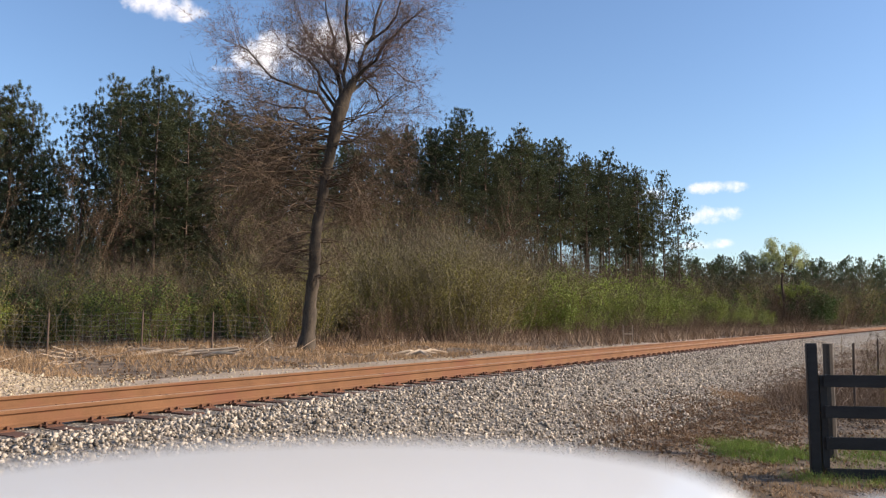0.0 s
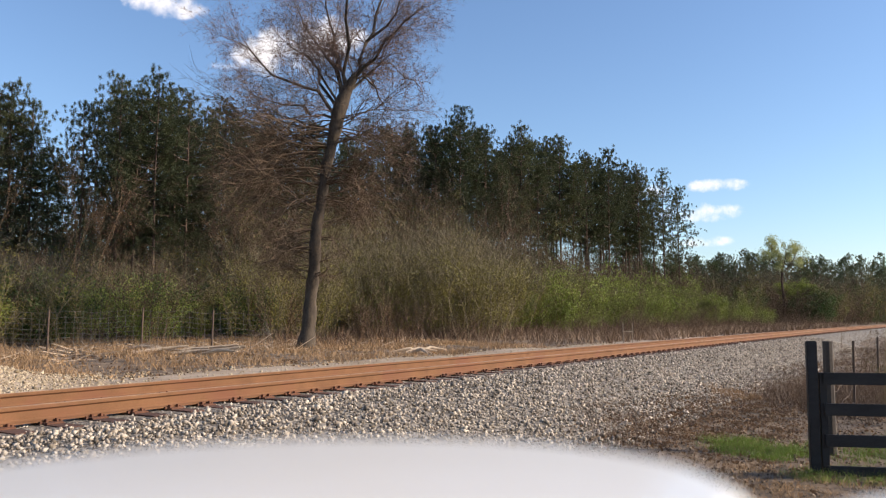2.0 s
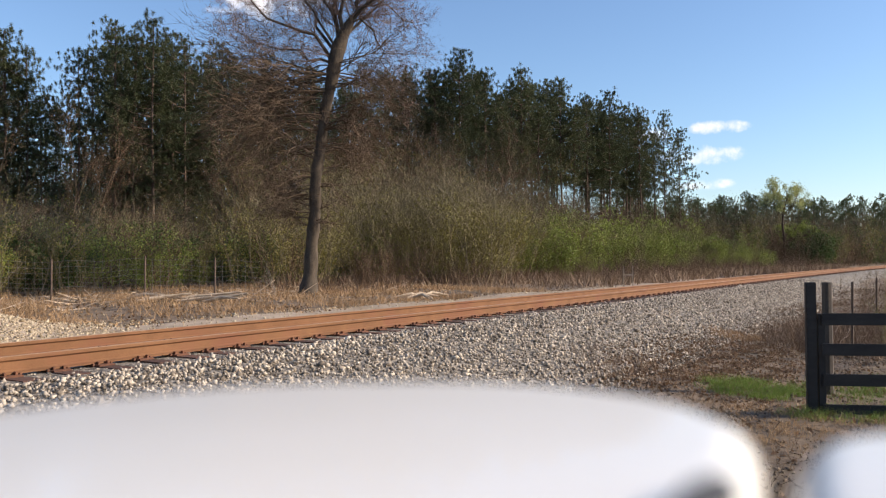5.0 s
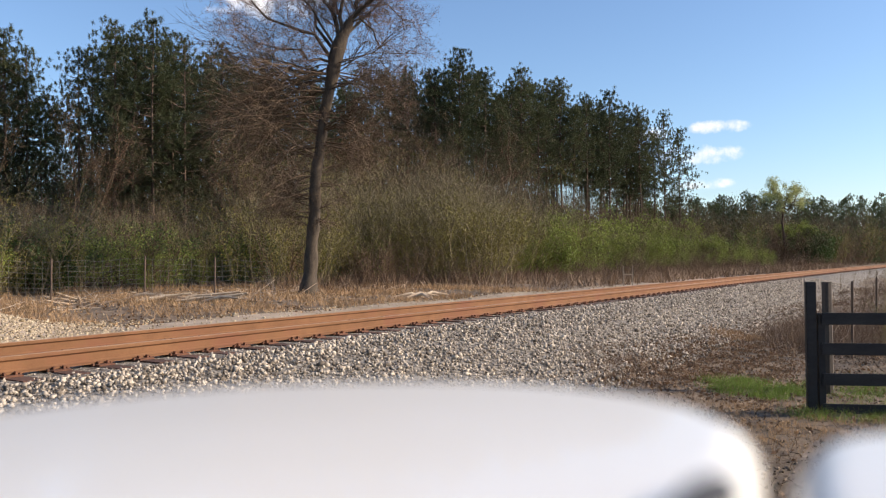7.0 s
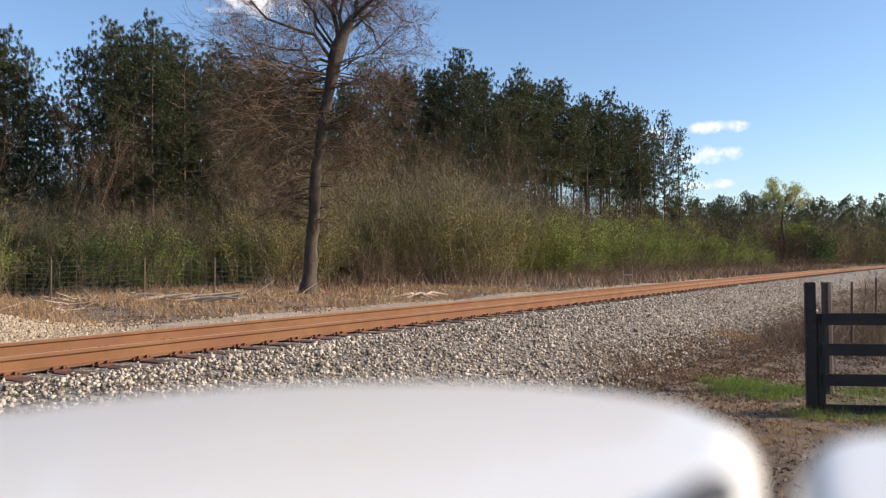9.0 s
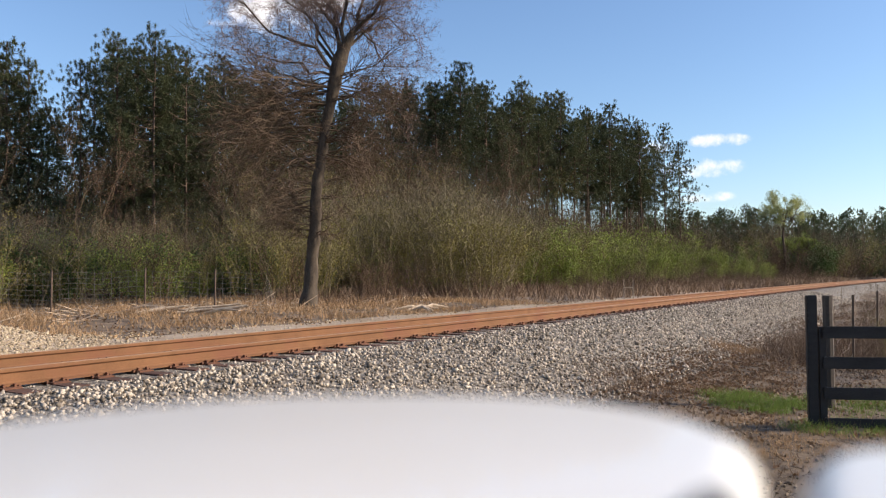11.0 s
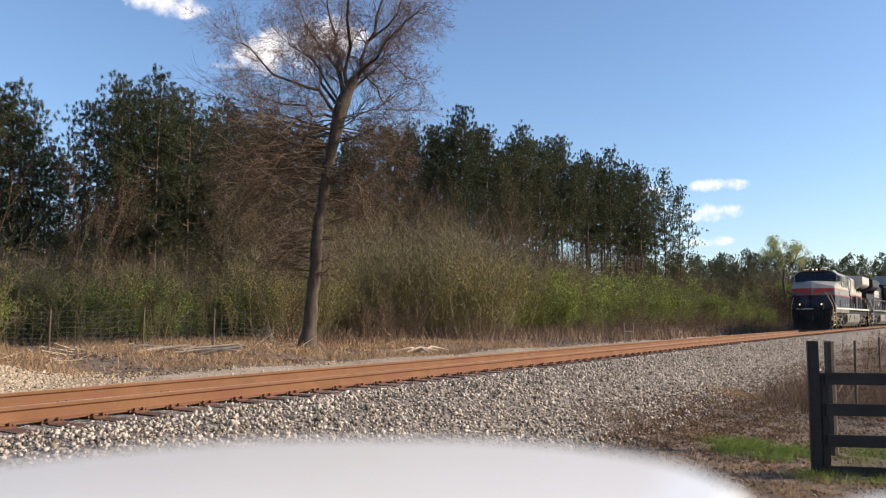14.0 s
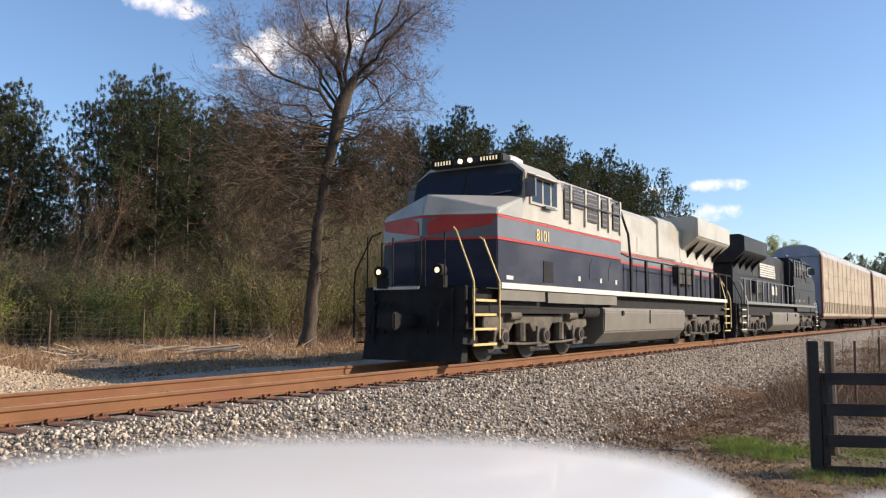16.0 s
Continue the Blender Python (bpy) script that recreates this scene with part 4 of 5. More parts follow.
    for i in range(34):
        u = 0.49 + 0.13 * i / 34
        d = rnd.uniform(150, 236)
        if abs(to_line(u * d, d)[1]) > 6:
            set_thing(rnd.choice(dark + brown + olive), u * d, d, rnd.uniform(0, 360), rnd.uniform(1.0, 1.6))
    for i in range(16):
        u = 0.46 + 0.2 * i / 16
        d = rnd.uniform(214, 226)
        set_thing(rnd.choice(dark + brown), u * d, d, rnd.uniform(0, 360), rnd.uniform(2.0, 2.8))
    for i in range(70):     # the far mixed wood's lower storey
        u, d = rnd.uniform(0.29, 0.63), rnd.uniform(138, 205)
        if abs(to_line(u * d, d)[1]) > 10:
            set_thing(rnd.choice(dark + brown + olive + olive), u * d, d, rnd.uniform(0, 360), rnd.uniform(1.7, 2.9) * d / 170)
    for i in range(30):     # undergrowth behind the tall stems
        u = rnd.uniform(0.08, 0.285)
        d = edge_depth(u) + rnd.uniform(28, 40)
        set_thing(rnd.choice(dark + dark + brown), u * d, d, rnd.uniform(0, 360), rnd.uniform(1.9, 2.7))
    scatter(brown, 50, 8, (112, 230), (-20, -6), (0.6, 1.1))
    for x, y, sc in ((8.9, 15.2, 0.3), (10.2, 17.4, 0.33), (11.6, 19.0, 0.36), (9.6, 16.2, 0.28), (13.0, 21.5, 0.4), (12.2, 23.5, 0.4), (14.6, 25.0, 0.42), (7.6, 13.2, 0.2)):
        set_thing(brown[0] if sc > 0.3 else olive[0], x, y, x * 77, sc)
    for k in brown + olive + green + dark + sap + saps:
        away(k)


brush()


def far_wood():
    """Mixed trees closing the view beyond the end of the pine wood."""
    pines = [pine(15, 71, 0.25, 3.4, 300, M_NEEDLE_F, 26, 4.6, "far pine in the mixed wood"), pine(16, 72, 0.2, 3.6, 300, M_NEEDLE_F, 26, 4.6, "far pine in the mixed wood")]
    leafs = [bush(81, 9.5, 2, M_TWIG, M_BUD, 3600, 0.15, "far_tree", "far broadleaf tree with olive spring buds", 0.3, 3, "tree"),
             bush(82, 9.5, 2, M_TWIG, M_BROWNLEAF, 3400, 0.14, "far_tree", "far bare brown tree", 0.3, 3, "tree"),
             bush(83, 8.5, 2, M_TWIG, M_LEAF, 3400, 0.15, "far_tree", "far tree in light green leaf", 0.35, 3, "tree")]
    rnd = random.Random(9)
    for i in range(330):
        d = rnd.uniform(126, 215)
        r = rnd.uniform(0.25, 0.66)
        x, y = d * r, d
        s, o = to_line(x, y)
        if -12 < o < 9:
            continue
        k = rnd.choice(pines + leafs + leafs[:2])
        set_thing(k, x, y, rnd.uniform(0, 360), rnd.uniform(0.62, 0.86) * d / 155)
    for k in pines + leafs:
        away(k)


def pale_tree(x, y, seed, stem, spread, leaf, n, label):
    """A slender trunk that opens into a rounded crown of new leaves."""
    rnd, r = random.Random(seed), np.random.RandomState(seed)
    th = tagged(empty("pale_tree", pose(x, y, gz(x, y) - 0.1)), label, "tree")
    part("trunk", Builder().tube([(0, 0, -0.2), (0.15, 0, stem * 0.35), (-0.1, 0, stem * 0.7), (0.1, 0, stem)], [0.24, 0.2, 0.16, 0.13], 8), M_PINEBARK, th)
    tw, ends = Twigs(), []
    for i in range(8):
        a = i * 0.785 + rnd.uniform(-0.3, 0.3)
        d = Vector((math.cos(a) * 0.85, math.sin(a) * 0.85, rnd.uniform(0.35, 1.1))).normalized()
        grow(tw, ends, rnd, Vector((0.1, 0, stem * rnd.uniform(0.85, 1.0))), d, spread * rnd.uniform(0.75, 1.0), 0.08, 3, 0.65, 0.1, (2, 3), 3, 0.72, 0.012)
    tagged(part("branchwork", tw.mesh("branchwork", M_TWIG), M_TWIG, th), kind="stuff")
    b = np.array(ends)
    pts = b[r.randint(0, len(b), n)] + r.normal(0, 0.2, (n, 3))
    tagged(part("foliage", leaves("foliage", pts, 0.085, leaf, seed), leaf, th), kind="stuff")


far_wood()
pale_tree(49.9, 116, 90, 9.4, 2.0, M_PALELEAF, 9000, "tall tree with pale yellow-green new leaves")
pale_tree(52.2, 117, 91, 4.2, 1.6, M_LEAF, 7000, "smaller tree in yellow-green leaf")


# --- grass and litter ---
def grass(name, n, place, height, material, label, seed, width=0.012):
    r = np.random.RandomState(seed)
    x, y = place(r, n)
    z = ground_z(x, y)
    h = height * r.uniform(0.4, 1.2, len(x))
    lean = r.normal(0, 0.45, (len(x), 2)) * h[:, None]
    base = np.stack([x, y, z - 0.01], -1)
    tip = np.stack([x + lean[:, 0], y + lean[:, 1], z + h], -1)
    w = width * np.hypot(x, y) / 14
    tagged(new(name, blades(name, base, tip, np.maximum(w, 0.006), material, seed)), label, "grass", kind="stuff")


def along(s0, s1, o0, o1, clump=0.0):
    def place(r, n):
        s, o = r.uniform(s0, s1, n), r.uniform(o0, o1, n)
        a = TH + TK * s
        x = -TV * math.cos(TH) + (math.cos(TH) - np.cos(a)) / TK + o * np.cos(a)
        y = TV * math.sin(TH) + (np.sin(a) - math.sin(TH)) / TK - o * np.sin(a)
        if clump:
            keep = bumps(x, y, clump) > r.uniform(-0.6, 0.9, n)
            x, y = x[keep], y[keep]
        return x, y
    return place


grass("dry_grass", 40000, along(2, 34, -23, -6.5, 1.1), 0.24, M_DRY, "matted dry straw-coloured grass beyond the track", 1, 0.014)
grass("low_weeds", 9000, along(-4, 30, -22, -11, 1.2), 0.38, M_DRY, "low reddish dry weeds before the mesh fence", 41, 0.012)
grass("dry_weeds", 13000, along(26, 110, -19, -12.5, 1.4), 0.9, M_STALK, "dead brown weed stalks along the brush edge", 2, 0.014)
grass("track_weeds", 16000, along(34, 120, -12.5, -5.2, 1.0), 0.7, M_STALK, "dead brown weeds close beyond the rails", 9, 0.014)
grass("dry_verge_grass", 26000, along(4, 50, 4.3, 9.5, 0.5), 0.17, M_STALK, "brown dead weeds at the foot of the ballast", 3, 0.007)


def disc_place(cx, cy, rx, ry, turn=0.0):
    def place(r, n):
        a, q = r.uniform(0, 2 * math.pi, n), np.sqrt(r.uniform(0, 1, n)) * r.uniform(0.6, 1.0, n)
        u, v = np.cos(a) * q * rx, np.sin(a) * q * ry
        x, y = cx + u * math.cos(turn) - v * math.sin(turn), cy + u * math.sin(turn) + v * math.cos(turn)
        keep = bumps(x, y, 0.16) > r.uniform(-0.9, 0.7, n)
        return x[keep], y[keep]
    return place


grass("green_grass", 9000, disc_place(4.2, 10.9, 0.75, 1.15), 0.11, M_GRASS, "patch of green grass beside the gate", 4, 0.006)
grass("green_verge_grass", 9000, disc_place(6.6, 10.6, 2.2, 1.6), 0.12, M_GRASS, "green grass behind the gate", 5, 0.006)
grass("straw_litter", 18000, disc_place(3.6, 8.6, 2.8, 1.5), 0.05, M_DRY, "flattened straw-coloured grass at the gate", 6, 0.006)
grass("yellow_weeds", 2500, disc_place(6.6, 18.0, 0.7, 1.5), 0.10, M_DRY, "low yellowed weeds at the foot of the ballast", 8, 0.01)


grass("corner_grass", 6000, disc_place(4.9, 8.9, 1.3, 0.6), 0.09, M_GRASS, "short green grass at the foot of the gate", 31, 0.006)
grass("weed_tufts", 2600, disc_place(2.9, 12.7, 1.0, 1.9), 0.17, M_STALK, "dark dead weeds on bare soil", 32, 0.005)
grass("tangled_weeds", 16000, disc_place(9.2, 17.0, 2.4, 4.5, -0.6), 0.5, M_STALK, "tangled brown dead weeds along the wire fence", 33, 0.006)


def sticks(name, n, place, length, material, label, seed, thick=0.006):
    """Fallen twigs and stalks lying on the ground."""
    r = np.random.RandomState(seed)
    x, y = place(r, n)
    tw = Twigs()
    z = ground_z(x, y)
    for i in range(len(x)):
        a, L = r.uniform(0, 6.28), length * r.uniform(0.4, 1.3)
        tw.seg((x[i], y[i], z[i] + 0.005), (x[i] + math.cos(a) * L, y[i] + math.sin(a) * L, z[i] + abs(r.normal(0, 0.25)) * L), thick, thick * 0.6)
    tagged(new(name, tw.mesh(name, material)), label, "twigs", kind="stuff")


sticks("fallen_twigs", 2200, along(5, 30, 4.4, 8.8), 0.16, M_TWIG, "dark fallen twigs and stalks below the ballast", 11, 0.004)
sticks("pale_debris", 500, along(6, 34, -19, -12), 0.8, M_LOG, "bleached fallen branches beyond the track", 12, 0.02)


def logs():
    """A few bleached limbs lying in a heap by the fence."""
    rnd = random.Random(3)
    for i in range(9):
        x, y = -8.5 + rnd.uniform(-1.7, 1.7), 26.3 + rnd.uniform(-0.7, 0.7)
        z, a, L = gz(x, y), rnd.uniform(-0.35, 0.35), rnd.uniform(1.0, 2.6)
        b = Builder().tube([(0, 0, 0.04), (L * 0.5, 0.06, 0.10 + 0.1 * rnd.random()), (L, -0.05, 0.05 + 0.25 * rnd.random())], [0.05, 0.06, 0.03], 7)
        tagged(part("dead_branch", b, M_LOG, at=pose(x - L / 2, y, z, 0, 0, math.degrees(a))), "bleached dead branch lying on dry grass", "branch", group="fallen branches")
    for i in range(5):
        x, y = -1.6 + rnd.uniform(-0.8, 0.9), 30.0 + rnd.uniform(-0.6, 0.6)
        b = Builder().tube([(0, 0, 0.05), (0.6, 0.1, 0.22), (1.3, 0, 0.1)], [0.05, 0.06, 0.03], 7)
        tagged(part("dead_branch", b, M_LOG, at=pose(x, y, gz(x, y), 0, 0, rnd.uniform(0, 360))), "bleached dead branch lying near the track", "branch", group="fallen branches")


def litter(name, n, place, size, material, label, seed):
    """Dead leaves lying on the ground."""
    r = np.random.RandomState(seed)
    x, y = place(r, n)
    pts = np.stack([x, y, ground_z(x, y) + r.uniform(0.004, 0.03, len(x))], -1)
    tagged(new(name, leaves(name, pts, size, material, seed)), label, "leaf litter", kind="stuff")


litter("leaf_litter", 26000, along(4, 34, 4.2, 10.5, 0.4), 0.03, M_BROWNLEAF, "brown dead leaves at the foot of the ballast", 21)
litter("soil_litter", 15000, disc_place(4.6, 14.0, 2.0, 4.2, -0.4), 0.024, M_BROWNLEAF, "brown dead leaves and scraps on bare soil", 24)
litter("far_leaf_litter", 12000, along(3, 36, -22, -6, 0.9), 0.05, M_BROWNLEAF, "brown dead leaves beyond the track", 22)
litter("straw_patches", 8000, along(3, 36, -20, -6, 1.3), 0.06, M_DRY, "matted straw beyond the track", 23)
logs()


def white_frame():
    """A small pale square frame on legs standing in the brush by the track."""
    x, y, _ = line(37.7, -4.4)
    th = tagged(empty("marker_frame", pose(x, y, gz(x, y), 0, 0, -12)), "small pale square metal frame standing in the weeds", "sign")
    for nm, q in (("leg", (-0.24, -0.20, 0, 1.10)), ("leg", (0.20, 0.24, 0, 1.10)), ("bar", (-0.20, 0.20, 0.64, 0.70))):
        part(nm, Builder().box(q[0], q[1], -0.02, 0.02, q[2], q[3]), M_LOG, th)


white_frame()
# ---------- train ----------
M_CREAM = mat("cream_loco_paint", (0.39, 0.365, 0.30), (0.49, 0.46, 0.385), 1.5, 25, 0.4, 0, 0.05, 0.003, stain=(0.36, 0.32, 0.26), stain_scale=0.9, coat=0.15)
# the nose's cream darkened to grey: its shade is put into the colour
M_NOSE_SHADE = mat("shaded_cream_nose", (0.27, 0.265, 0.24), (0.36, 0.35, 0.31), 1.5, 25, 0.4, 0, 0.05, 0.003, stain=(0.22, 0.21, 0.19), stain_scale=1.1, coat=0.15)
M_NAVY = mat("navy_loco_paint", (0.012, 0.014, 0.030), (0.030, 0.033, 0.052), 1.2, 25, 0.5, 0, 0.05, 0.003, spec=0.22, stain=(0.045, 0.047, 0.06), stain_scale=0.6, stretch=(1, 1, 2.2))
M_BAND = mat("grey_loco_band", (0.09, 0.09, 0.10), (0.14, 0.14, 0.148), 1.5, 25, 0.35, 0, 0.05, 0.003, coat=0.3)
M_RED = mat("red_loco_stripe", (0.36, 0.035, 0.028), (0.50, 0.065, 0.05), 2, 25, 0.5, spec=0.25)
M_WHITE = mat("white_stripe", (0.50, 0.48, 0.41), (0.66, 0.64, 0.57), 3, 25, 0.5)
M_BLACK = mat("black_loco_paint", (0.010, 0.010, 0.014), (0.028, 0.027, 0.031), 1.5, 25, 0.5, 0, 0.1, 0.003, spec=0.22, stain=(0.04, 0.037, 0.035), stain_scale=0.8)
M_UNDER = mat("grimy_and_shaded_black", (0.006, 0.006, 0.007), (0.022, 0.02, 0.018), 3, 25, 0.9, 0, 0.3, 0.01)
M_DUST = mat("dusty_truck_steel", (0.045, 0.038, 0.029), (0.17, 0.145, 0.11), 3, 30, 0.85, 0, 0.3, 0.006, stain=(0.05, 0.043, 0.035), stain_scale=2.5)
M_TANK = mat("dusty_tank", (0.115, 0.105, 0.085), (0.19, 0.175, 0.14), 1.5, 25, 0.65, 0, 0.1, 0.004, stain=(0.14, 0.125, 0.10), stain_scale=1.0)
M_LOUVRE = mat("dark_grille", (0.03, 0.026, 0.022), (0.075, 0.065, 0.055), 6, 40, 0.7)
M_WINDOW = mat("dark_cab_glass", (0.012, 0.014, 0.022), (0.02, 0.022, 0.032), 2, 20, 0.10, 0, 0, spec=0.25)
M_YELLOW = mat("yellow_handrail", (0.50, 0.34, 0.12), (0.68, 0.50, 0.22), 6, 40, 0.5)
M_GOLD = mat("gold_numeral", (0.70, 0.52, 0.20), (0.78, 0.62, 0.30), 6, 40, 0.5)
M_WHEEL = mat("wheel_steel", (0.022, 0.018, 0.015), (0.06, 0.048, 0.04), 5, 40, 0.6, 0.4)
M_LAMP = glow("headlamp_glass", (1.0, 0.72, 0.5), 1.5)
M_DITCH = glow("ditch_lamp_glass", (1.0, 0.76, 0.5), 1.0)
M_BOARD = glow("number_board_glass", (1.0, 0.80, 0.50), 0.45)
M_RACK = mat("tan_rack_panel", (0.29, 0.23, 0.155), (0.41, 0.335, 0.235), 1.2, 18, 0.55, 0.1, 0.1, 0.004, rnd=0.2, stain=(0.25, 0.17, 0.125), stain_scale=0.7)
M_RACKFRAME = mat("brown_rack_frame", (0.13, 0.05, 0.032), (0.24, 0.10, 0.065), 2, 25, 0.7)
M_RACKROOF = mat("galvanised_roof", (0.34, 0.34, 0.345), (0.46, 0.46, 0.45), 1.2, 20, 0.5, 0.2, 0.1, 0.004, stain=(0.30, 0.27, 0.24), stain_scale=0.8)
M_RACKEND = mat("grey_end_door", (0.26, 0.28, 0.33), (0.36, 0.38, 0.43), 1.2, 20, 0.6)

HL = 11.15      # half the length of a locomotive over its couplers


class Body(Builder):
    """A builder whose x is measured from the front coupler."""

    def add(self, verts, faces):
        return super().add([(p[0] - HL, p[1], p[2]) for p in verts], faces)


def bogie(th, cx):
    t = part("bogie", Body().box(cx - 2.5, cx + 2.5, -0.5, 0.5, 0.55, 0.95), M_UNDER, th)
    for sy in (-1, 1):
        y = 1.12 * sy
        pts = [(cx - 2.65, 0.72), (cx - 2.65, 1.02), (cx - 1.2, 1.06), (cx - 0.9, 0.98), (cx + 0.9, 0.98), (cx + 1.2, 1.06), (cx + 2.65, 1.02), (cx + 2.65, 0.72),
               (cx + 2.35, 0.66), (cx + 1.55, 0.62), (cx + 1.35, 0.80), (cx + 0.6, 0.80), (cx + 0.4, 0.62), (cx - 0.4, 0.62), (cx - 0.6, 0.80), (cx - 1.35, 0.80), (cx - 1.55, 0.62), (cx - 2.35, 0.66)]
        part("side_frame", Body().prism(pts, y - 0.07, y + 0.07, "y"), M_DUST, t, bevel=0.015)
        for k, dx in enumerate((-1.98, 0, 1.98)):
            b = Body().prism([(cx + dx - 0.32, 0.28), (cx + dx + 0.32, 0.28), (cx + dx + 0.27, 0.74), (cx + dx - 0.27, 0.74)], y + sy * 0.02 - 0.09, y + sy * 0.02 + 0.09, "y")
            b.disc((cx + dx, y + sy * 0.16, 0.53), (0, 1, 0), 0.17, 0.06, 18)
            part("axle_box", b, M_DUST, t, bevel=0.012)
            part("ring", Body().disc((cx + dx, y + sy * 0.225, 0.53), (0, 1, 0), 0.10, 0.012, 14), M_UNDER, t)
        for dx in (-1.0, 1.0):
            part("spring", Body().disc((cx + dx, y + sy * 0.05, 0.62), (0, 0, 1), 0.12, 0.2, 10), M_DUST, t)
            part("brake_cylinder", Body().disc((cx + dx * 1.5, y + sy * 0.14, 0.97), (1, 0, 0), 0.10, 0.24, 12), M_DUST, t)
        part("brake_rod", Body().tube([(cx - 2.5, y + sy * 0.1, 0.42), (cx - 1.0, y + sy * 0.12, 0.36), (cx + 1.0, y + sy * 0.12, 0.36), (cx + 2.5, y + sy * 0.1, 0.42)], 0.03, 6), M_DUST, t)
    for dx in (-1.98, 0, 1.98):
        b = Body()
        for sy in (-1, 1):
            b.disc((cx + dx, 0.76 * sy, 0.53), (0, 1, 0), 0.53, 0.06, 26)
            b.disc((cx + dx, 0.69 * sy, 0.53), (0, 1, 0), 0.565, 0.012, 26)
        b.tube([(cx + dx, -0.76, 0.53), (cx + dx, 0.76, 0.53)], 0.09, 8)
        part("wheelset", b, M_WHEEL, t)
    return t


def outline(x1, w, n0=1.25, n1=1.85):
    return [(n0, 0.0), (n1, -w), (x1, -w), (x1, w), (n1, w)]


def locomotive(name, label, c, heritage):
    th = tagged(empty(name), label, "locomotive")
    P = lambda nm, b, m, lab="", par=None, **k: part(nm, b, m, par or th, lab, **k)
    # frame, sill and pilots
    P("underframe", Body().box(1.06, 21.2, -1.32, 1.32, 1.02, 1.50), M_UNDER)
    for sy in (-1, 1):
        P("sill_stripe", Body().box(1.9, 20.6, sy * 1.5 - 0.02, sy * 1.5 + 0.02, 1.52, 1.64), c["sill"], "pale sill stripe")
        P("side_sill", Body().box(1.9, 3.95, sy * 1.46 - 0.03, sy * 1.46 + 0.03, 1.28, 1.515), c["skirt"])
        P("side_sill", Body().box(4.1, 8.4, sy * 1.46 - 0.03, sy * 1.46 + 0.03, 1.26, 1.515), c["skirt"])
    P("walkway", Body().box(1.3, 20.9, -1.5, 1.5, 1.50, 1.525), M_UNDER)
    for x, s in ((0.95, 1), (21.25, -1)):
        pil = P("pilot", Body().box(x, x + 0.1, -1.24, 1.24, 0.62, 1.56), M_UNDER, "black pilot plate", bevel=0.02)
        P("plough", Body().prism([(x - 0.12 * s, 0.07), (x - 0.02 * s, 0.66), (x + 0.12 * s, 0.66), (x + 0.12 * s, 0.07)], -1.2, 1.2, "y"), M_UNDER, par=pil)
        P("coupler", Body().box(min(x - 0.85 * s, x), max(x - 0.85 * s, x), -0.12, 0.12, 0.74, 1.0).box(x - 0.85 * s - 0.1, x - 0.85 * s + 0.1, -0.22, 0.2, 0.70, 1.04), M_UNDER, par=pil, bevel=0.03)
        for hy in (-0.75, -0.55, 0.5, 0.7, 0.9):
            P("air_hose", Body().tube([(x - 0.03 * s, hy, 1.25), (x - 0.22 * s, hy, 1.1), (x - 0.26 * s, hy, 0.8), (x - 0.16 * s, hy + 0.1, 0.6)], 0.028, 6), M_UNDER, par=pil)
        x -= 0.2 * s
        for sy in (-1, 1):
            stair = P("stair", Body().box(min(x + 0.12 * s, x + 1.1 * s), max(x + 0.12 * s, x + 1.1 * s), sy * 0.95 - 0.02, sy * 0.95 + 0.02, 0.40, 1.5), M_UNDER)
            for k, z in enumerate((0.42, 0.72, 1.0, 1.28)):
                xa, xb = x + 0.14 * s + 0.03 * k * s, x + 1.06 * s
                P("tread", Body().box(min(xa, xb), max(xa, xb), sy * 1.2 - 0.22, sy * 1.2 + 0.22, z - 0.02, z), M_UNDER, par=stair)
                P("tread_edge", Body().box(min(xa, xb), max(xa, xb), sy * 1.44 - 0.012, sy * 1.44 + 0.012, z - 0.035, z + 0.012), c["rail"], "pale step edge", par=stair)
            xx = x + 0.12 * s
            # far-side rail coloured black: its shade is put into the colour
            P("handrail", Body().tube([(xx, sy * 1.47, 0.5), (xx, sy * 1.47, 1.62), (xx - 0.05 * s, sy * 1.4, 1.9), (xx + 0.055 * s, sy * 1.05, 2.62), (xx + 0.19 * s, sy * 0.9, 2.72)], 0.02, 6), c["rail"] if sy < 0 else M_UNDER, par=stair)
            xx = x + 1.08 * s
            P("handrail", Body().tube([(xx, sy * 1.5, 0.5), (xx, sy * 1.5, 1.66), (xx - 0.22 * s, sy * 1.26, 2.5), (xx - 0.2 * s, sy * 1.16, 2.56)], 0.02, 6), c["rail"], par=stair)
    if heritage:
        P("pilot_stripe", Body().box(0.925, 0.944, -0.15, 1.0, 1.50, 1.56), M_WHITE, "white edge stripe on the pilot")
    # body: stacked bands
    w, xr = 1.45, 8.9
    P("lower_panel", Body().prism(outline(xr, w), 1.525, 2.52, "z"), c["low"], bevel=0.02)
    P("stripe", Body().prism(outline(xr, w + 0.003), 2.522, 2.575, "z"), c["stripe"])
    P("band_panel", Body().prism(outline(xr, w), 2.577, 2.98, "z"), c["band"])
    P("stripe", Body().prism(outline(xr, w + 0.003), 2.982, 3.03, "z"), c["stripe"])
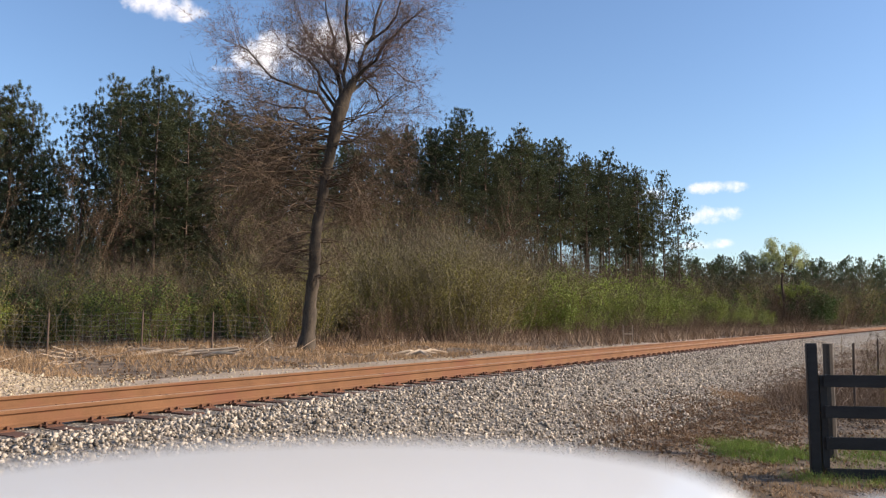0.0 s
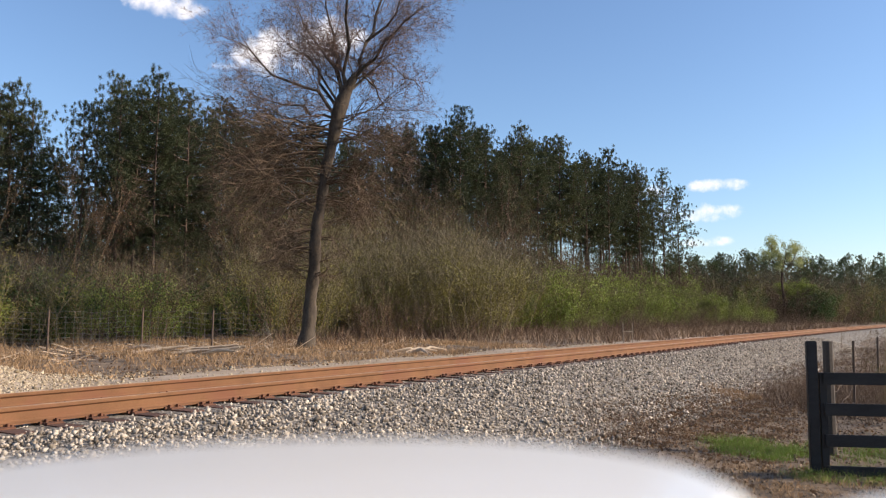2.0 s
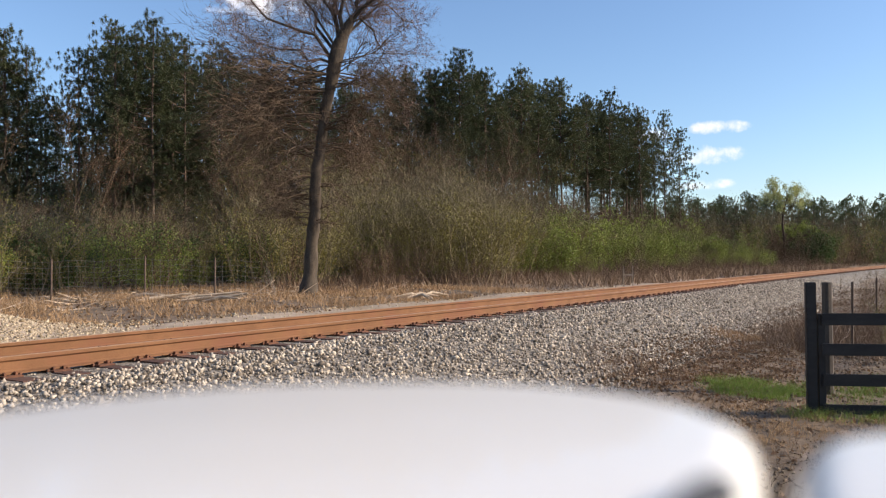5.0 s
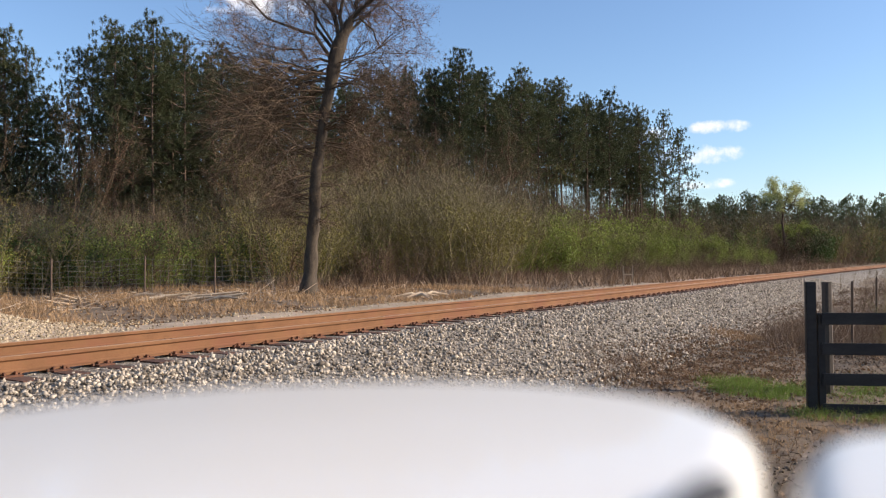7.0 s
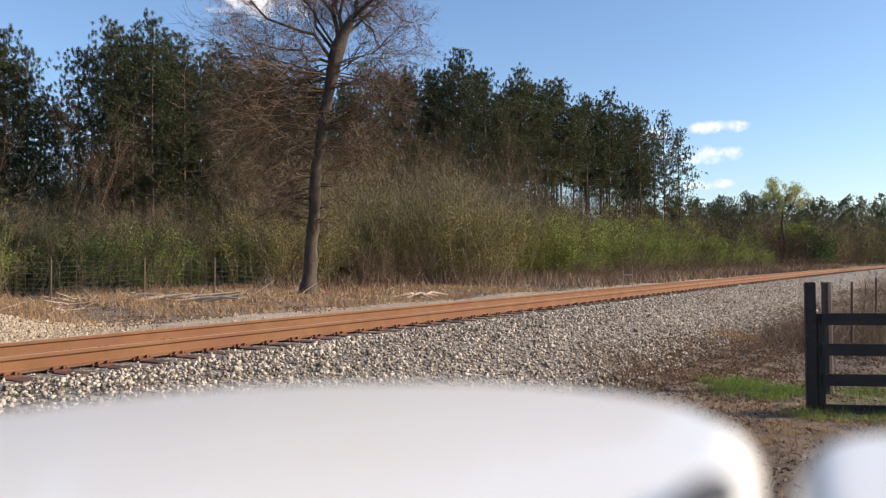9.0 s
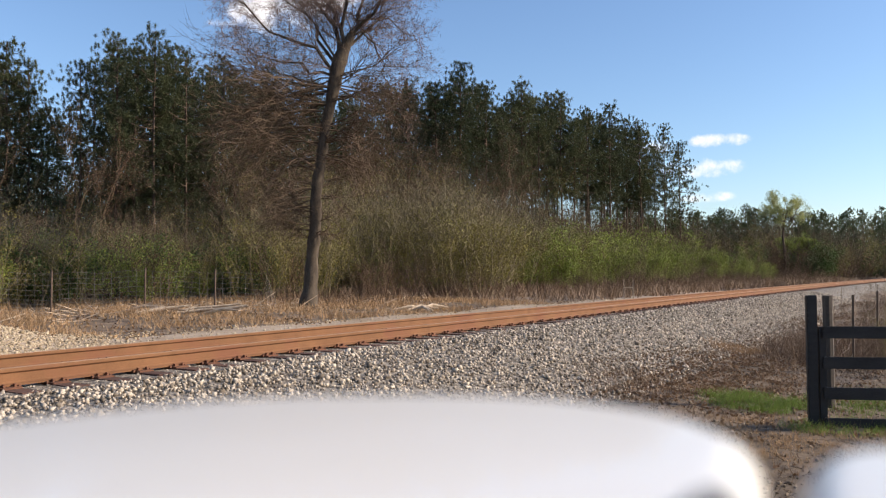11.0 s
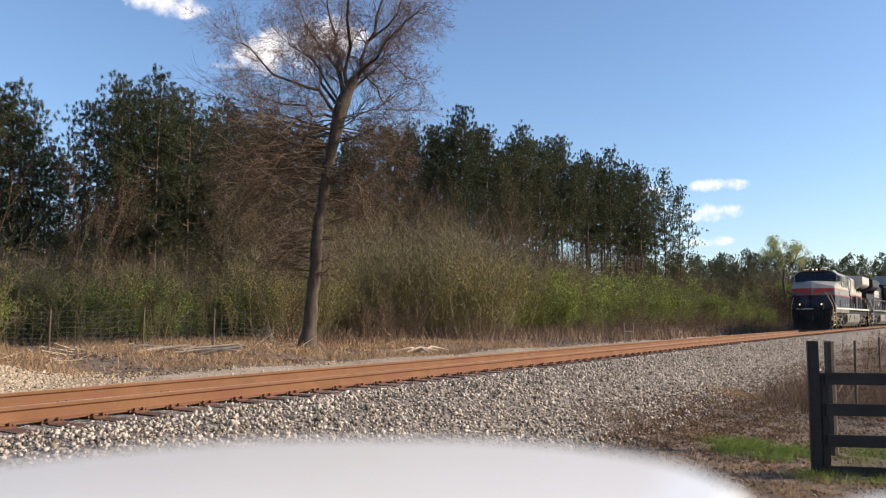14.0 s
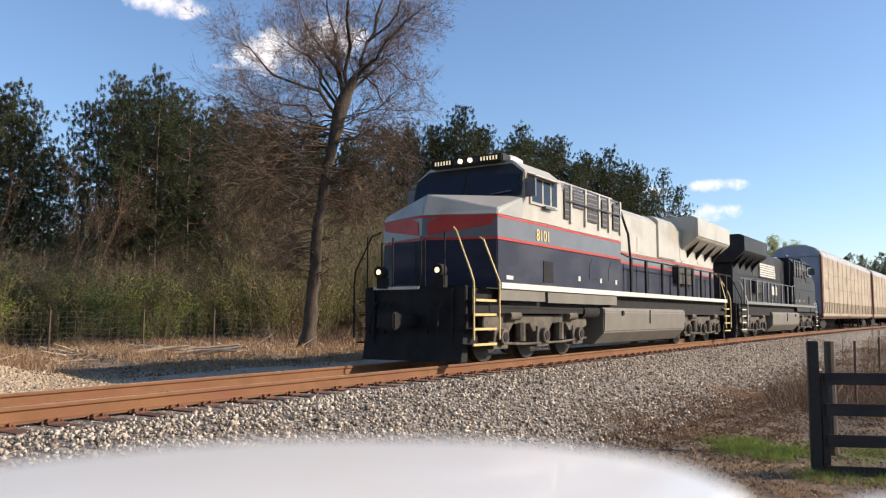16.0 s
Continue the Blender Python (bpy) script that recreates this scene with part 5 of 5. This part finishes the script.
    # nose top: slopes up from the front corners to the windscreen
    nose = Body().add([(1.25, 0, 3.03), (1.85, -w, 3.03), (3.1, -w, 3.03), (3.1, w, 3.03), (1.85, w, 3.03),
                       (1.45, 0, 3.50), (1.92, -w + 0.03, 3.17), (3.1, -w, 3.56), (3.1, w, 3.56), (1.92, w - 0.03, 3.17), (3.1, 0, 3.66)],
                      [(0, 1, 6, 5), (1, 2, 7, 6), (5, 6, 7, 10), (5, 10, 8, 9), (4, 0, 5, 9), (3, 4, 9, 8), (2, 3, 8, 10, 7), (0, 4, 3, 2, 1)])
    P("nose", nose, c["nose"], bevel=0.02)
    if heritage:     # red chevron on both faces of the nose
        for sy in (-1, 1):
            d = Vector((0.6, sy * 1.45, 0)).normalized()
            nrm = Vector((-1.45, sy * 0.6, 0)).normalized() * 0.012
            q = []
            for u, z in ((0.12, 2.62), (1.45, 2.82), (1.53, 2.99), (0.5, 3.02), (0.12, 2.9)):
                p = Vector((1.25, 0, z)) + d * u
                q.append(p)
            b = Body().loft([[tuple(p + nrm * 0.2) for p in q], [tuple(p + nrm) for p in q]])
            P("chevron", b, M_RED, "red chevron on the nose")
    P("nose_door", Body().box(1.235, 1.26, 0.15, 0.75, 1.6, 2.5), c["low"], bevel=0.01)
    for hx, hy, z0, z1 in ((1.14, -0.15, 1.55, 2.55), (1.14, 0.95, 1.55, 2.5), (0.72, -0.9, 1.55, 2.6), (0.72, 1.0, 1.55, 2.6), (0.72, 0.35, 1.55, 2.55), (0.72, -0.35, 1.55, 2.55)):
        P("grab_rail", Body().tube([(hx, hy, z0), (hx, hy, z1)], 0.018, 6), M_UNDER if heritage else M_WHITE)
    # cab
    prof = [(-w, 3.03), (-w, 4.12), (-1.12, 4.40), (-0.6, 4.56), (0.6, 4.56), (1.12, 4.40), (w, 4.12), (w, 3.03)]
    cab = Body()
    f = [(2.92 + max(0, z - 3.5) * 0.28, y, z) for y, z in prof]
    r = [(5.0, y, z) for y, z in prof]
    cab.loft([f, r])
    P("cab", cab, c["top"], bevel=0.025)
    wx = lambda z: 2.92 + max(0, z - 3.5) * 0.28 - 0.022
    q = [(-1.41, 3.57), (1.41, 3.57), (1.41, 4.10), (1.1, 4.33), (-1.1, 4.33), (-1.41, 4.10)]
    P("windscreen_surround", Body().loft([[(wx(z) + 0.05, y, z) for y, z in q], [(wx(z) + 0.014, y, z) for y, z in q]]), M_BLACK, "black surround of the windscreens")
    for y0, y1 in ((-1.35, -0.05), (0.05, 1.35)):
        q = [(y0, 3.62), (y1, 3.62), (y1, 4.20 if abs(y1) < 1 else 4.05), (y0, 4.20 if abs(y0) < 1 else 4.05)]
        b = Body().loft([[(wx(z) + 0.05, y, z) for y, z in q], [(wx(z), y, z) for y, z in q]])
        P("windscreen", b, M_WINDOW, "dark windscreen glass")
        P("wiper", Body().tube([(wx(3.64) - 0.03, (y0 + y1) / 2, 3.64), (wx(3.7) - 0.05, (y0 + y1) / 2 - 0.5, 3.68)], 0.014, 5), M_BAND)
    brow = P("light_housing", Body().box(2.98, 3.4, -0.95, 0.95, 4.37, 4.565), M_BLACK, "dark roof light housing", bevel=0.03)
    for y in (-0.13, 0.13):
        P("headlight", Body().disc((2.97, y, 4.47), (1, 0, 0), 0.055, 0.03, 16), M_LAMP, "lit headlight", par=brow)
    for y0 in (-0.88, 0.34):
        P("number_board", Body().box(2.965, 2.985, y0, y0 + 0.54, 4.40, 4.54), M_UNDER, "dark number board with lit unreadable marks", par=brow)
        for k in range(6):
            P("mark", Body().box(2.957, 2.966, y0 + 0.05 + k * 0.078, y0 + 0.085 + k * 0.078, 4.425, 4.515), M_BOARD, par=brow)
    for y in (-0.72, 0.72):
        P("ditch_light", Body().disc((0.82, y, 1.86), (1, 0, 0), 0.12, 0.09, 16), M_UNDER)
        P("ditch_lamp", Body().disc((0.73, y, 1.86), (1, 0, 0), 0.055, 0.012, 16), M_DITCH if heritage else M_WHITE, "lit ditch light")
        P("ditch_bracket", Body().box(0.80, 0.95, y - 0.1, y + 0.1, 1.525, 1.76), M_UNDER)
    for sy in (-1, 1):
        fr = P("cab_window", Body().box(3.28, 4.72, sy * w - 0.035, sy * w + 0.035, 3.42, 4.06), c["top"], "cab side window")
        for x0, x1 in ((3.36, 3.86), (3.94, 4.28), (4.36, 4.64)):
            P("pane", Body().box(x0, x1, sy * (w + 0.03) - 0.012, sy * (w + 0.03) + 0.012, 3.48, 4.0), M_WINDOW, par=fr)
        P("arm_rest", Body().box(3.9, 4.4, sy * (w + 0.06) - 0.05, sy * (w + 0.06) + 0.05, 3.38, 3.43), c["frame"], par=fr)
        P("awning", Body().prism([(sy * w, 4.10), (sy * (w + 0.2), 4.03), (sy * (w + 0.2), 4.01), (sy * w, 4.07)], 3.2, 4.7, "x"), c["top"], par=fr)
        P("mirror", Body().box(3.1, 3.16, sy * (w + 0.12) - 0.12, sy * (w + 0.12) + 0.12, 3.55, 3.95), c["frame"], par=fr)
        P("vent_door", Body().box(3.95, 4.45, sy * (w + 0.004) - 0.01, sy * (w + 0.004) + 0.01, 1.72, 2.2), M_UNDER, "dark vent grille")
    P("antenna_dome", Body().loft([[(4.0 + 0.5 * math.cos(a) * k, -0.55 + 0.32 * math.sin(a) * k, 4.45 + zz) for a in [i * math.pi / 8 for i in range(16)]] for k, zz in ((1, 0), (0.95, 0.14), (0.6, 0.22), (0.1, 0.24))]), M_WHITE, "white antenna dome", smooth=True)
    P("horn", Body().tube([(4.6, 0.3, 4.55), (4.6, 0.3, 4.7), (4.3, 0.3, 4.72)], [0.03, 0.03, 0.07], 8), M_BAND)
    # blower and grid compartment behind the cab
    P("grid_house", Body().prism([(-w + 0.02, 3.03), (-w + 0.02, 3.95), (-1.2, 4.28), (1.2, 4.28), (w - 0.02, 3.95), (w - 0.02, 3.03)], 5.003, 8.9, "x"), c["top"], bevel=0.02)
    for sy in (-1, 1):
        for x0, x1, z0, z1 in ((5.12, 5.38, 3.28, 4.02), (5.62, 6.30, 3.62, 4.02), (6.5, 7.18, 3.36, 4.02), (7.5, 7.86, 3.30, 4.02), (8.3, 8.75, 3.30, 4.02)):
            g = P("grille", Body().box(x0, x1, sy * w - 0.02, sy * w + 0.012, z0, z1), M_LOUVRE, "dark louvred grille")
            for k in range(5):
                z = z0 + (k + 0.5) * (z1 - z0) / 5
                P("slat", Body().box(x0 + 0.02, x1 - 0.02, sy * (w + 0.012) - 0.012, sy * (w + 0.012) + 0.012, z - 0.014, z + 0.014), c["frame"], par=g)
        P("roof_rail", Body().tube([(5.0, sy * (w - 0.05), 4.12), (6.5, sy * (w - 0.05), 4.14), (8.9, sy * (w - 0.05), 4.12)], 0.03, 6), c["frame"])
        for x in (5.5, 6.4, 7.3, 8.0, 8.85):
            P("post", Body().box(x - 0.05, x + 0.05, sy * (w + 0.0) - 0.03, sy * (w + 0.0) + 0.03, 3.2, 4.13), c["top"])
        P("grab_rail", Body().tube([(5.2, sy * (w + 0.08), 3.72), (7, sy * (w + 0.08), 3.72), (8.8, sy * (w + 0.08), 3.74)], 0.02, 6), c["frame"])
        P("hose", Body().tube([(9.1, sy * 1.2, 4.25), (9.3, sy * 1.32, 3.9), (9.75, sy * 1.36, 3.3), (9.9, sy * 1.36, 2.6)], 0.035, 6), M_UNDER)
        for x in (5.9, 7.3, 8.4):
            P("marker", Body().box(x, x + 0.12, sy * (w + 0.004) - 0.008, sy * (w + 0.004) + 0.008, 1.82, 1.94), M_WHITE)
        P("marker", Body().box(2.2, 2.5, sy * (w + 0.004) - 0.008, sy * (w + 0.004) + 0.008, 1.72, 1.80), M_WHITE)
        for x in (6.6, 7.9):
            P("access_arch", Body().prism([(x, 1.9), (x + 0.8, 1.9), (x + 0.8, 2.2), (x + 0.6, 2.42), (x + 0.2, 2.42), (x, 2.2)], sy * (w + 0.004) - 0.006, sy * (w + 0.004) + 0.006, "y"), c["low"])
    # engine hood
    h = 0.98
    for z0, z1, mtl, nm in ((1.525, 2.52, c["low"], "hood_lower"), (2.52, 2.58, c["stripe"], "stripe"), (2.58, 2.80, c["band"], "hood_band"), (2.80, 2.85, c["stripe"], "stripe")):
        P(nm, Body().box(8.9, 20.7, -h - (0.003 if nm == "stripe" else 0), h + (0.003 if nm == "stripe" else 0), z0 + 0.001, z1 - 0.001), mtl)
    P("hood_upper", Body().prism([(-h, 2.85), (-h, 4.02), (-0.72, 4.24), (0.72, 4.24), (h, 4.02), (h, 2.85)], 8.9, 16.3, "x"), c["top"], bevel=0.03)
    P("exhaust_house", Body().prism([(-1.04, 2.9), (-1.04, 4.12), (-0.85, 4.3), (0.85, 4.3), (1.04, 4.12), (1.04, 2.9)], 13.5, 15.5, "x"), c["top"], bevel=0.03)
    P("hood_rear", Body().prism([(-h, 2.85), (-h, 3.55), (h, 3.55), (h, 2.85)], 16.3, 20.7, "x"), c["top"], bevel=0.03)
    P("exhaust_stack", Body().box(14.1, 14.8, -0.3, 0.3, 4.3, 4.44), M_UNDER)
    rad = P("radiator", Body().prism([(-h, 3.35), (-1.52, 3.76), (-1.56, 3.84), (-1.56, 4.48), (-1.4, 4.56), (1.4, 4.56), (1.56, 4.48), (1.56, 3.84), (1.52, 3.76), (h, 3.35)], 16.3, 21.0, "x"), c["under_rad"], "flared radiator wing", bevel=0.02)
    for sy in (-1, 1):
        P("radiator_side", Body().box(16.32, 20.98, sy * 1.575 - 0.012, sy * 1.575 + 0.012, 3.84, 4.47), c["top"], par=rad)
    # brackets coloured near black for the shade under the wing
    for x in (17.0, 18.2, 19.4, 20.5):
        for sy in (-1, 1):
            P("bracket", Body().prism([(sy * h, 3.1), (sy * 1.45, 3.70), (sy * h, 3.70)], x - 0.04, x + 0.04, "x"), M_UNDER, par=rad)
    for k in range(10):
        x = 9.2 + k * 1.13
        for sy in (-1, 1):
            P("hood_door", Body().box(x, x + 1.02, sy * h - 0.012, sy * h + 0.014, 1.62, 2.5), c["low"], bevel=0.01)
            if k % 2 == 0:
                P("hood_hatch", Body().box(x + 0.1, x + 0.9, sy * h - 0.012, sy * h + 0.012, 2.95, 3.4), c["top"])
    for sy in (-1, 1):
        n = 0
        # posts widened into bars that also stand in for the hood doors' shadows
        for x in (9.65, 10.95, 12.5, 14.2, 15.1, 15.9, 17.0, 18.3, 19.6, 20.7):
            P("stanchion", Body().box(x - 0.06, x + 0.06, sy * 1.46 - 0.03, sy * 1.46 + 0.03, 1.525, 2.64), c["post"])
        P("handrail", Body().tube([(8.9, sy * 1.46, 2.7)] + [(x, sy * 1.46, 2.62) for x in (9.65, 12.5, 15.9, 20.7, 21.5)], 0.022, 6), c["post"])
        P("filter_box", Body().box(15.2, 17.2, sy * 1.05 - 0.12, sy * 1.05 + 0.12, 2.1, 2.75), M_LOUVRE)
    # tank and running gear
    P("fuel_tank", Body().prism([(-1.42, 1.19), (-1.46, 1.08), (-1.43, 0.55), (-1.1, 0.22), (1.1, 0.22), (1.43, 0.55), (1.46, 1.08), (1.42, 1.19)], 7.6, 14.9, "x"), M_TANK, "dusty grey fuel tank", bevel=0.03)
    for sy in (-1, 1):
        P("tank_strap", Body().box(11.2, 11.24, sy * 1.44 - 0.02, sy * 1.47 + 0.012 * sy + 0.0, 0.75, 1.15), M_UNDER)
        P("filler", Body().disc((8.9, sy * 1.46, 1.05), (0, 1, 0), 0.07, 0.04, 10), M_UNDER)
        P("air_tank", Body().disc((7.0, sy * 1.2, 1.08), (1, 0, 0), 0.17, 0.5, 14), M_UNDER)
        P("air_pipe", Body().tube([(2.2, sy * 1.3, 1.15), (6.6, sy * 1.3, 1.12)], 0.035, 6), M_UNDER)
    bogie(th, 4.35)
    bogie(th, 17.95)
    return th


def lettering(th, text, x, y, z, size, material, name, label):
    cu = bpy.data.curves.new(name, "FONT")
    cu.body, cu.size, cu.extrude, cu.align_x = text, size, 0.004, "CENTER"
    tmp = bpy.data.objects.new(name, cu)
    me = bpy.data.meshes.new_from_object(tmp)
    bpy.data.objects.remove(tmp)
    ob = part(name, me, material, th, label)
    ob.data.materials.clear()
    ob.data.materials.append(material)
    ob.matrix_basis = pose(x - HL, y, z, 90, 0, 0)
    return ob


HERITAGE = dict(low=M_NAVY, stripe=M_RED, band=M_BAND, top=M_CREAM, sill=M_WHITE, skirt=M_TANK, rail=M_YELLOW, frame=M_BAND, post=M_UNDER, under_rad=M_CREAM, nose=M_NOSE_SHADE)
BLACKS = dict(low=M_BLACK, stripe=M_BLACK, band=M_BLACK, top=M_BLACK, sill=M_BAND, skirt=M_BLACK, rail=M_WHITE, frame=M_BAND, post=M_BAND, under_rad=M_BLACK, nose=M_BLACK)
lead = locomotive("diesel_locomotive", "cream, grey and navy diesel locomotive with red stripes", HERITAGE, True)
lettering(lead, "8101", 3.95, -1.462, 2.64, 0.36, M_GOLD, "road_number", "gold road number 8101")
second = locomotive("diesel_locomotive", "black diesel locomotive coupled backwards behind the first", BLACKS, False)
for k in range(6):
    part("mark", Body().box(11.9 + 0.02 * k, 15.6, 0.985, 1.06, 2.96 + k * 0.115, 3.035 + k * 0.115), M_WHITE, second, "white painted bars")
part("mark", Body().box(11.4, 12.6, 0.99, 1.012, 2.1, 2.55), M_WHITE, second, "white painted patch")

RL = 14.15


class Rack(Builder):
    def add(self, verts, faces):
        return super().add([(p[0] - RL, p[1], p[2]) for p in verts], faces)


def autorack():
    th = tagged(empty("autorack_wagon"), "tan enclosed car-carrier rail wagon with brown frame", "rail wagon", group="car-carrier wagons")
    P = lambda nm, b, m, lab="", **k: part(nm, b, m, th, lab, **k)
    P("deck", Rack().box(0.6, 27.7, -1.4, 1.4, 0.85, 1.18), M_RACKFRAME, bevel=0.02)
    w = 1.52
    P("inner_wall", Rack().box(1.0, 27.3, -w + 0.05, w - 0.05, 1.19, 4.99), M_RACKFRAME)
    for sy in (-1, 1):
        for k in range(12):
            x0 = 1.15 + k * 2.166
            for z0, z1 in ((1.95, 2.90), (2.94, 3.88), (3.92, 4.98)):
                P("side_panel", Rack().box(x0 + 0.03, x0 + 2.13, sy * w - 0.03, sy * w + 0.015, z0 - 0.012, z1 + 0.012), M_RACK)
            P("rib", Rack().box(x0 - 0.035, x0 + 0.035, sy * (w + 0.02) - 0.03, sy * (w + 0.02) + 0.03, 1.2, 5.0), M_RACK)
            for j in range(3):
                P("lower_slat", Rack().box(x0 + 0.15 + j * 0.7, x0 + 0.55 + j * 0.7, sy * w - 0.015, sy * w + 0.015, 1.22, 1.92), M_RACK)
        P("top_rail", Rack().box(0.9, 27.4, sy * w - 0.04, sy * w + 0.04, 4.99, 5.12), M_RACKROOF)
        P("sill", Rack().box(0.7, 27.6, sy * w - 0.05, sy * w + 0.05, 1.0, 1.2), M_RACK)
        for x in (0.85, 27.35):
            P("end_post", Rack().box(x - 0.14, x + 0.14, sy * (w - 0.02) - 0.06, sy * (w - 0.02) + 0.06, 0.9, 5.1), M_RACKFRAME)
            P("ladder", Rack().box(x + 0.2, x + 0.26, sy * (w + 0.03) - 0.02, sy * (w + 0.03) + 0.02, 1.2, 4.9), M_RACKFRAME)
    prof = [(-1.54, 5.0), (-1.5, 5.25), (-1.2, 5.55), (-0.6, 5.78), (0.6, 5.78), (1.2, 5.55), (1.5, 5.25), (1.54, 5.0)]
    P("roof", Rack().prism(prof, 0.72, 27.5, "x"), M_RACKROOF, "galvanised curved roof", bevel=0.02)
    for k in range(14):
        x = 1.4 + 1.95 * k
        P("roof_rib", Rack().loft([[(x - 0.03, y * 1.004, z + 0.012) for y, z in prof], [(x + 0.03, y * 1.004, z + 0.012) for y, z in prof]]), M_RACKROOF)
    for x in (0.8, 27.4):
        P("end_door", Rack().box(x - 0.03, x + 0.03, -1.44, -0.01, 1.2, 5.0), M_RACKEND, "grey end door")
        P("end_door", Rack().box(x - 0.03, x + 0.03, 0.01, 1.44, 1.2, 5.0), M_RACKEND, "grey end door")
        P("end_cap", Rack().prism([(-1.42, 5.0), (-1.1, 5.5), (-0.5, 5.7), (0.5, 5.7), (1.1, 5.5), (1.42, 5.0)], x - 0.12, x + 0.12, "x"), M_RACKEND)
        P("coupler", Rack().box(min(x, x + (-0.7 if x < 5 else 0.75)), max(x, x + (-0.7 if x < 5 else 0.75)), -0.12, 0.12, 0.75, 1.0), M_UNDER)
    for cx in (3.2, 25.0):
        b = part("bogie", Rack().box(cx - 1.0, cx + 1.0, -1.0, 1.0, 0.42, 0.84), M_UNDER, th)
        for sy in (-1, 1):
            part("side_frame", Rack().prism([(cx - 1.25, 0.4), (cx - 0.5, 0.22), (cx + 0.5, 0.22), (cx + 1.25, 0.4), (cx + 1.25, 0.56), (cx + 0.4, 0.75), (cx - 0.4, 0.75), (cx - 1.25, 0.56)], sy * 1.05 - 0.08, sy * 1.05 + 0.08, "y"), M_UNDER, b)
        for dx in (-0.88, 0.88):
            q = Rack()
            for sy in (-1, 1):
                q.disc((cx + dx, 0.76 * sy, 0.42), (0, 1, 0), 0.42, 0.06, 22)
            q.tube([(cx + dx, -0.76, 0.42), (cx + dx, 0.76, 0.42)], 0.08, 8)
            part("wheelset", q, M_WHEEL, b)
    return th


rack = autorack()
racks = [rack] + [copy_thing(rack, pose(0, 0, 0)) for _ in range(2)]

# distance of the leading coupler along the line, by time: a steady run towards the camera
FRONT = [(0, 344.0), (4, 262.0), (8, 180.0), (11, 122.6), (11.5, 113.6), (12, 104.7), (12.5, 95.7), (13, 84.7), (13.5, 73.4), (14, 61.5), (14.5, 48.95), (15, 36.4), (15.5, 24.2), (16, 12.24)]


def motions():
    cars = [(lead, HL, 0), (second, 3 * HL, 180)] + [(r, 4 * HL + RL * (1 + 2 * i), 0) for i, r in enumerate(racks)]
    for ob, back, turn in cars:
        walk(ob, [(t, on_line(s + back) @ pose(0, 0, 0, 0, 0, turn)) for t, s in FRONT])


motions()
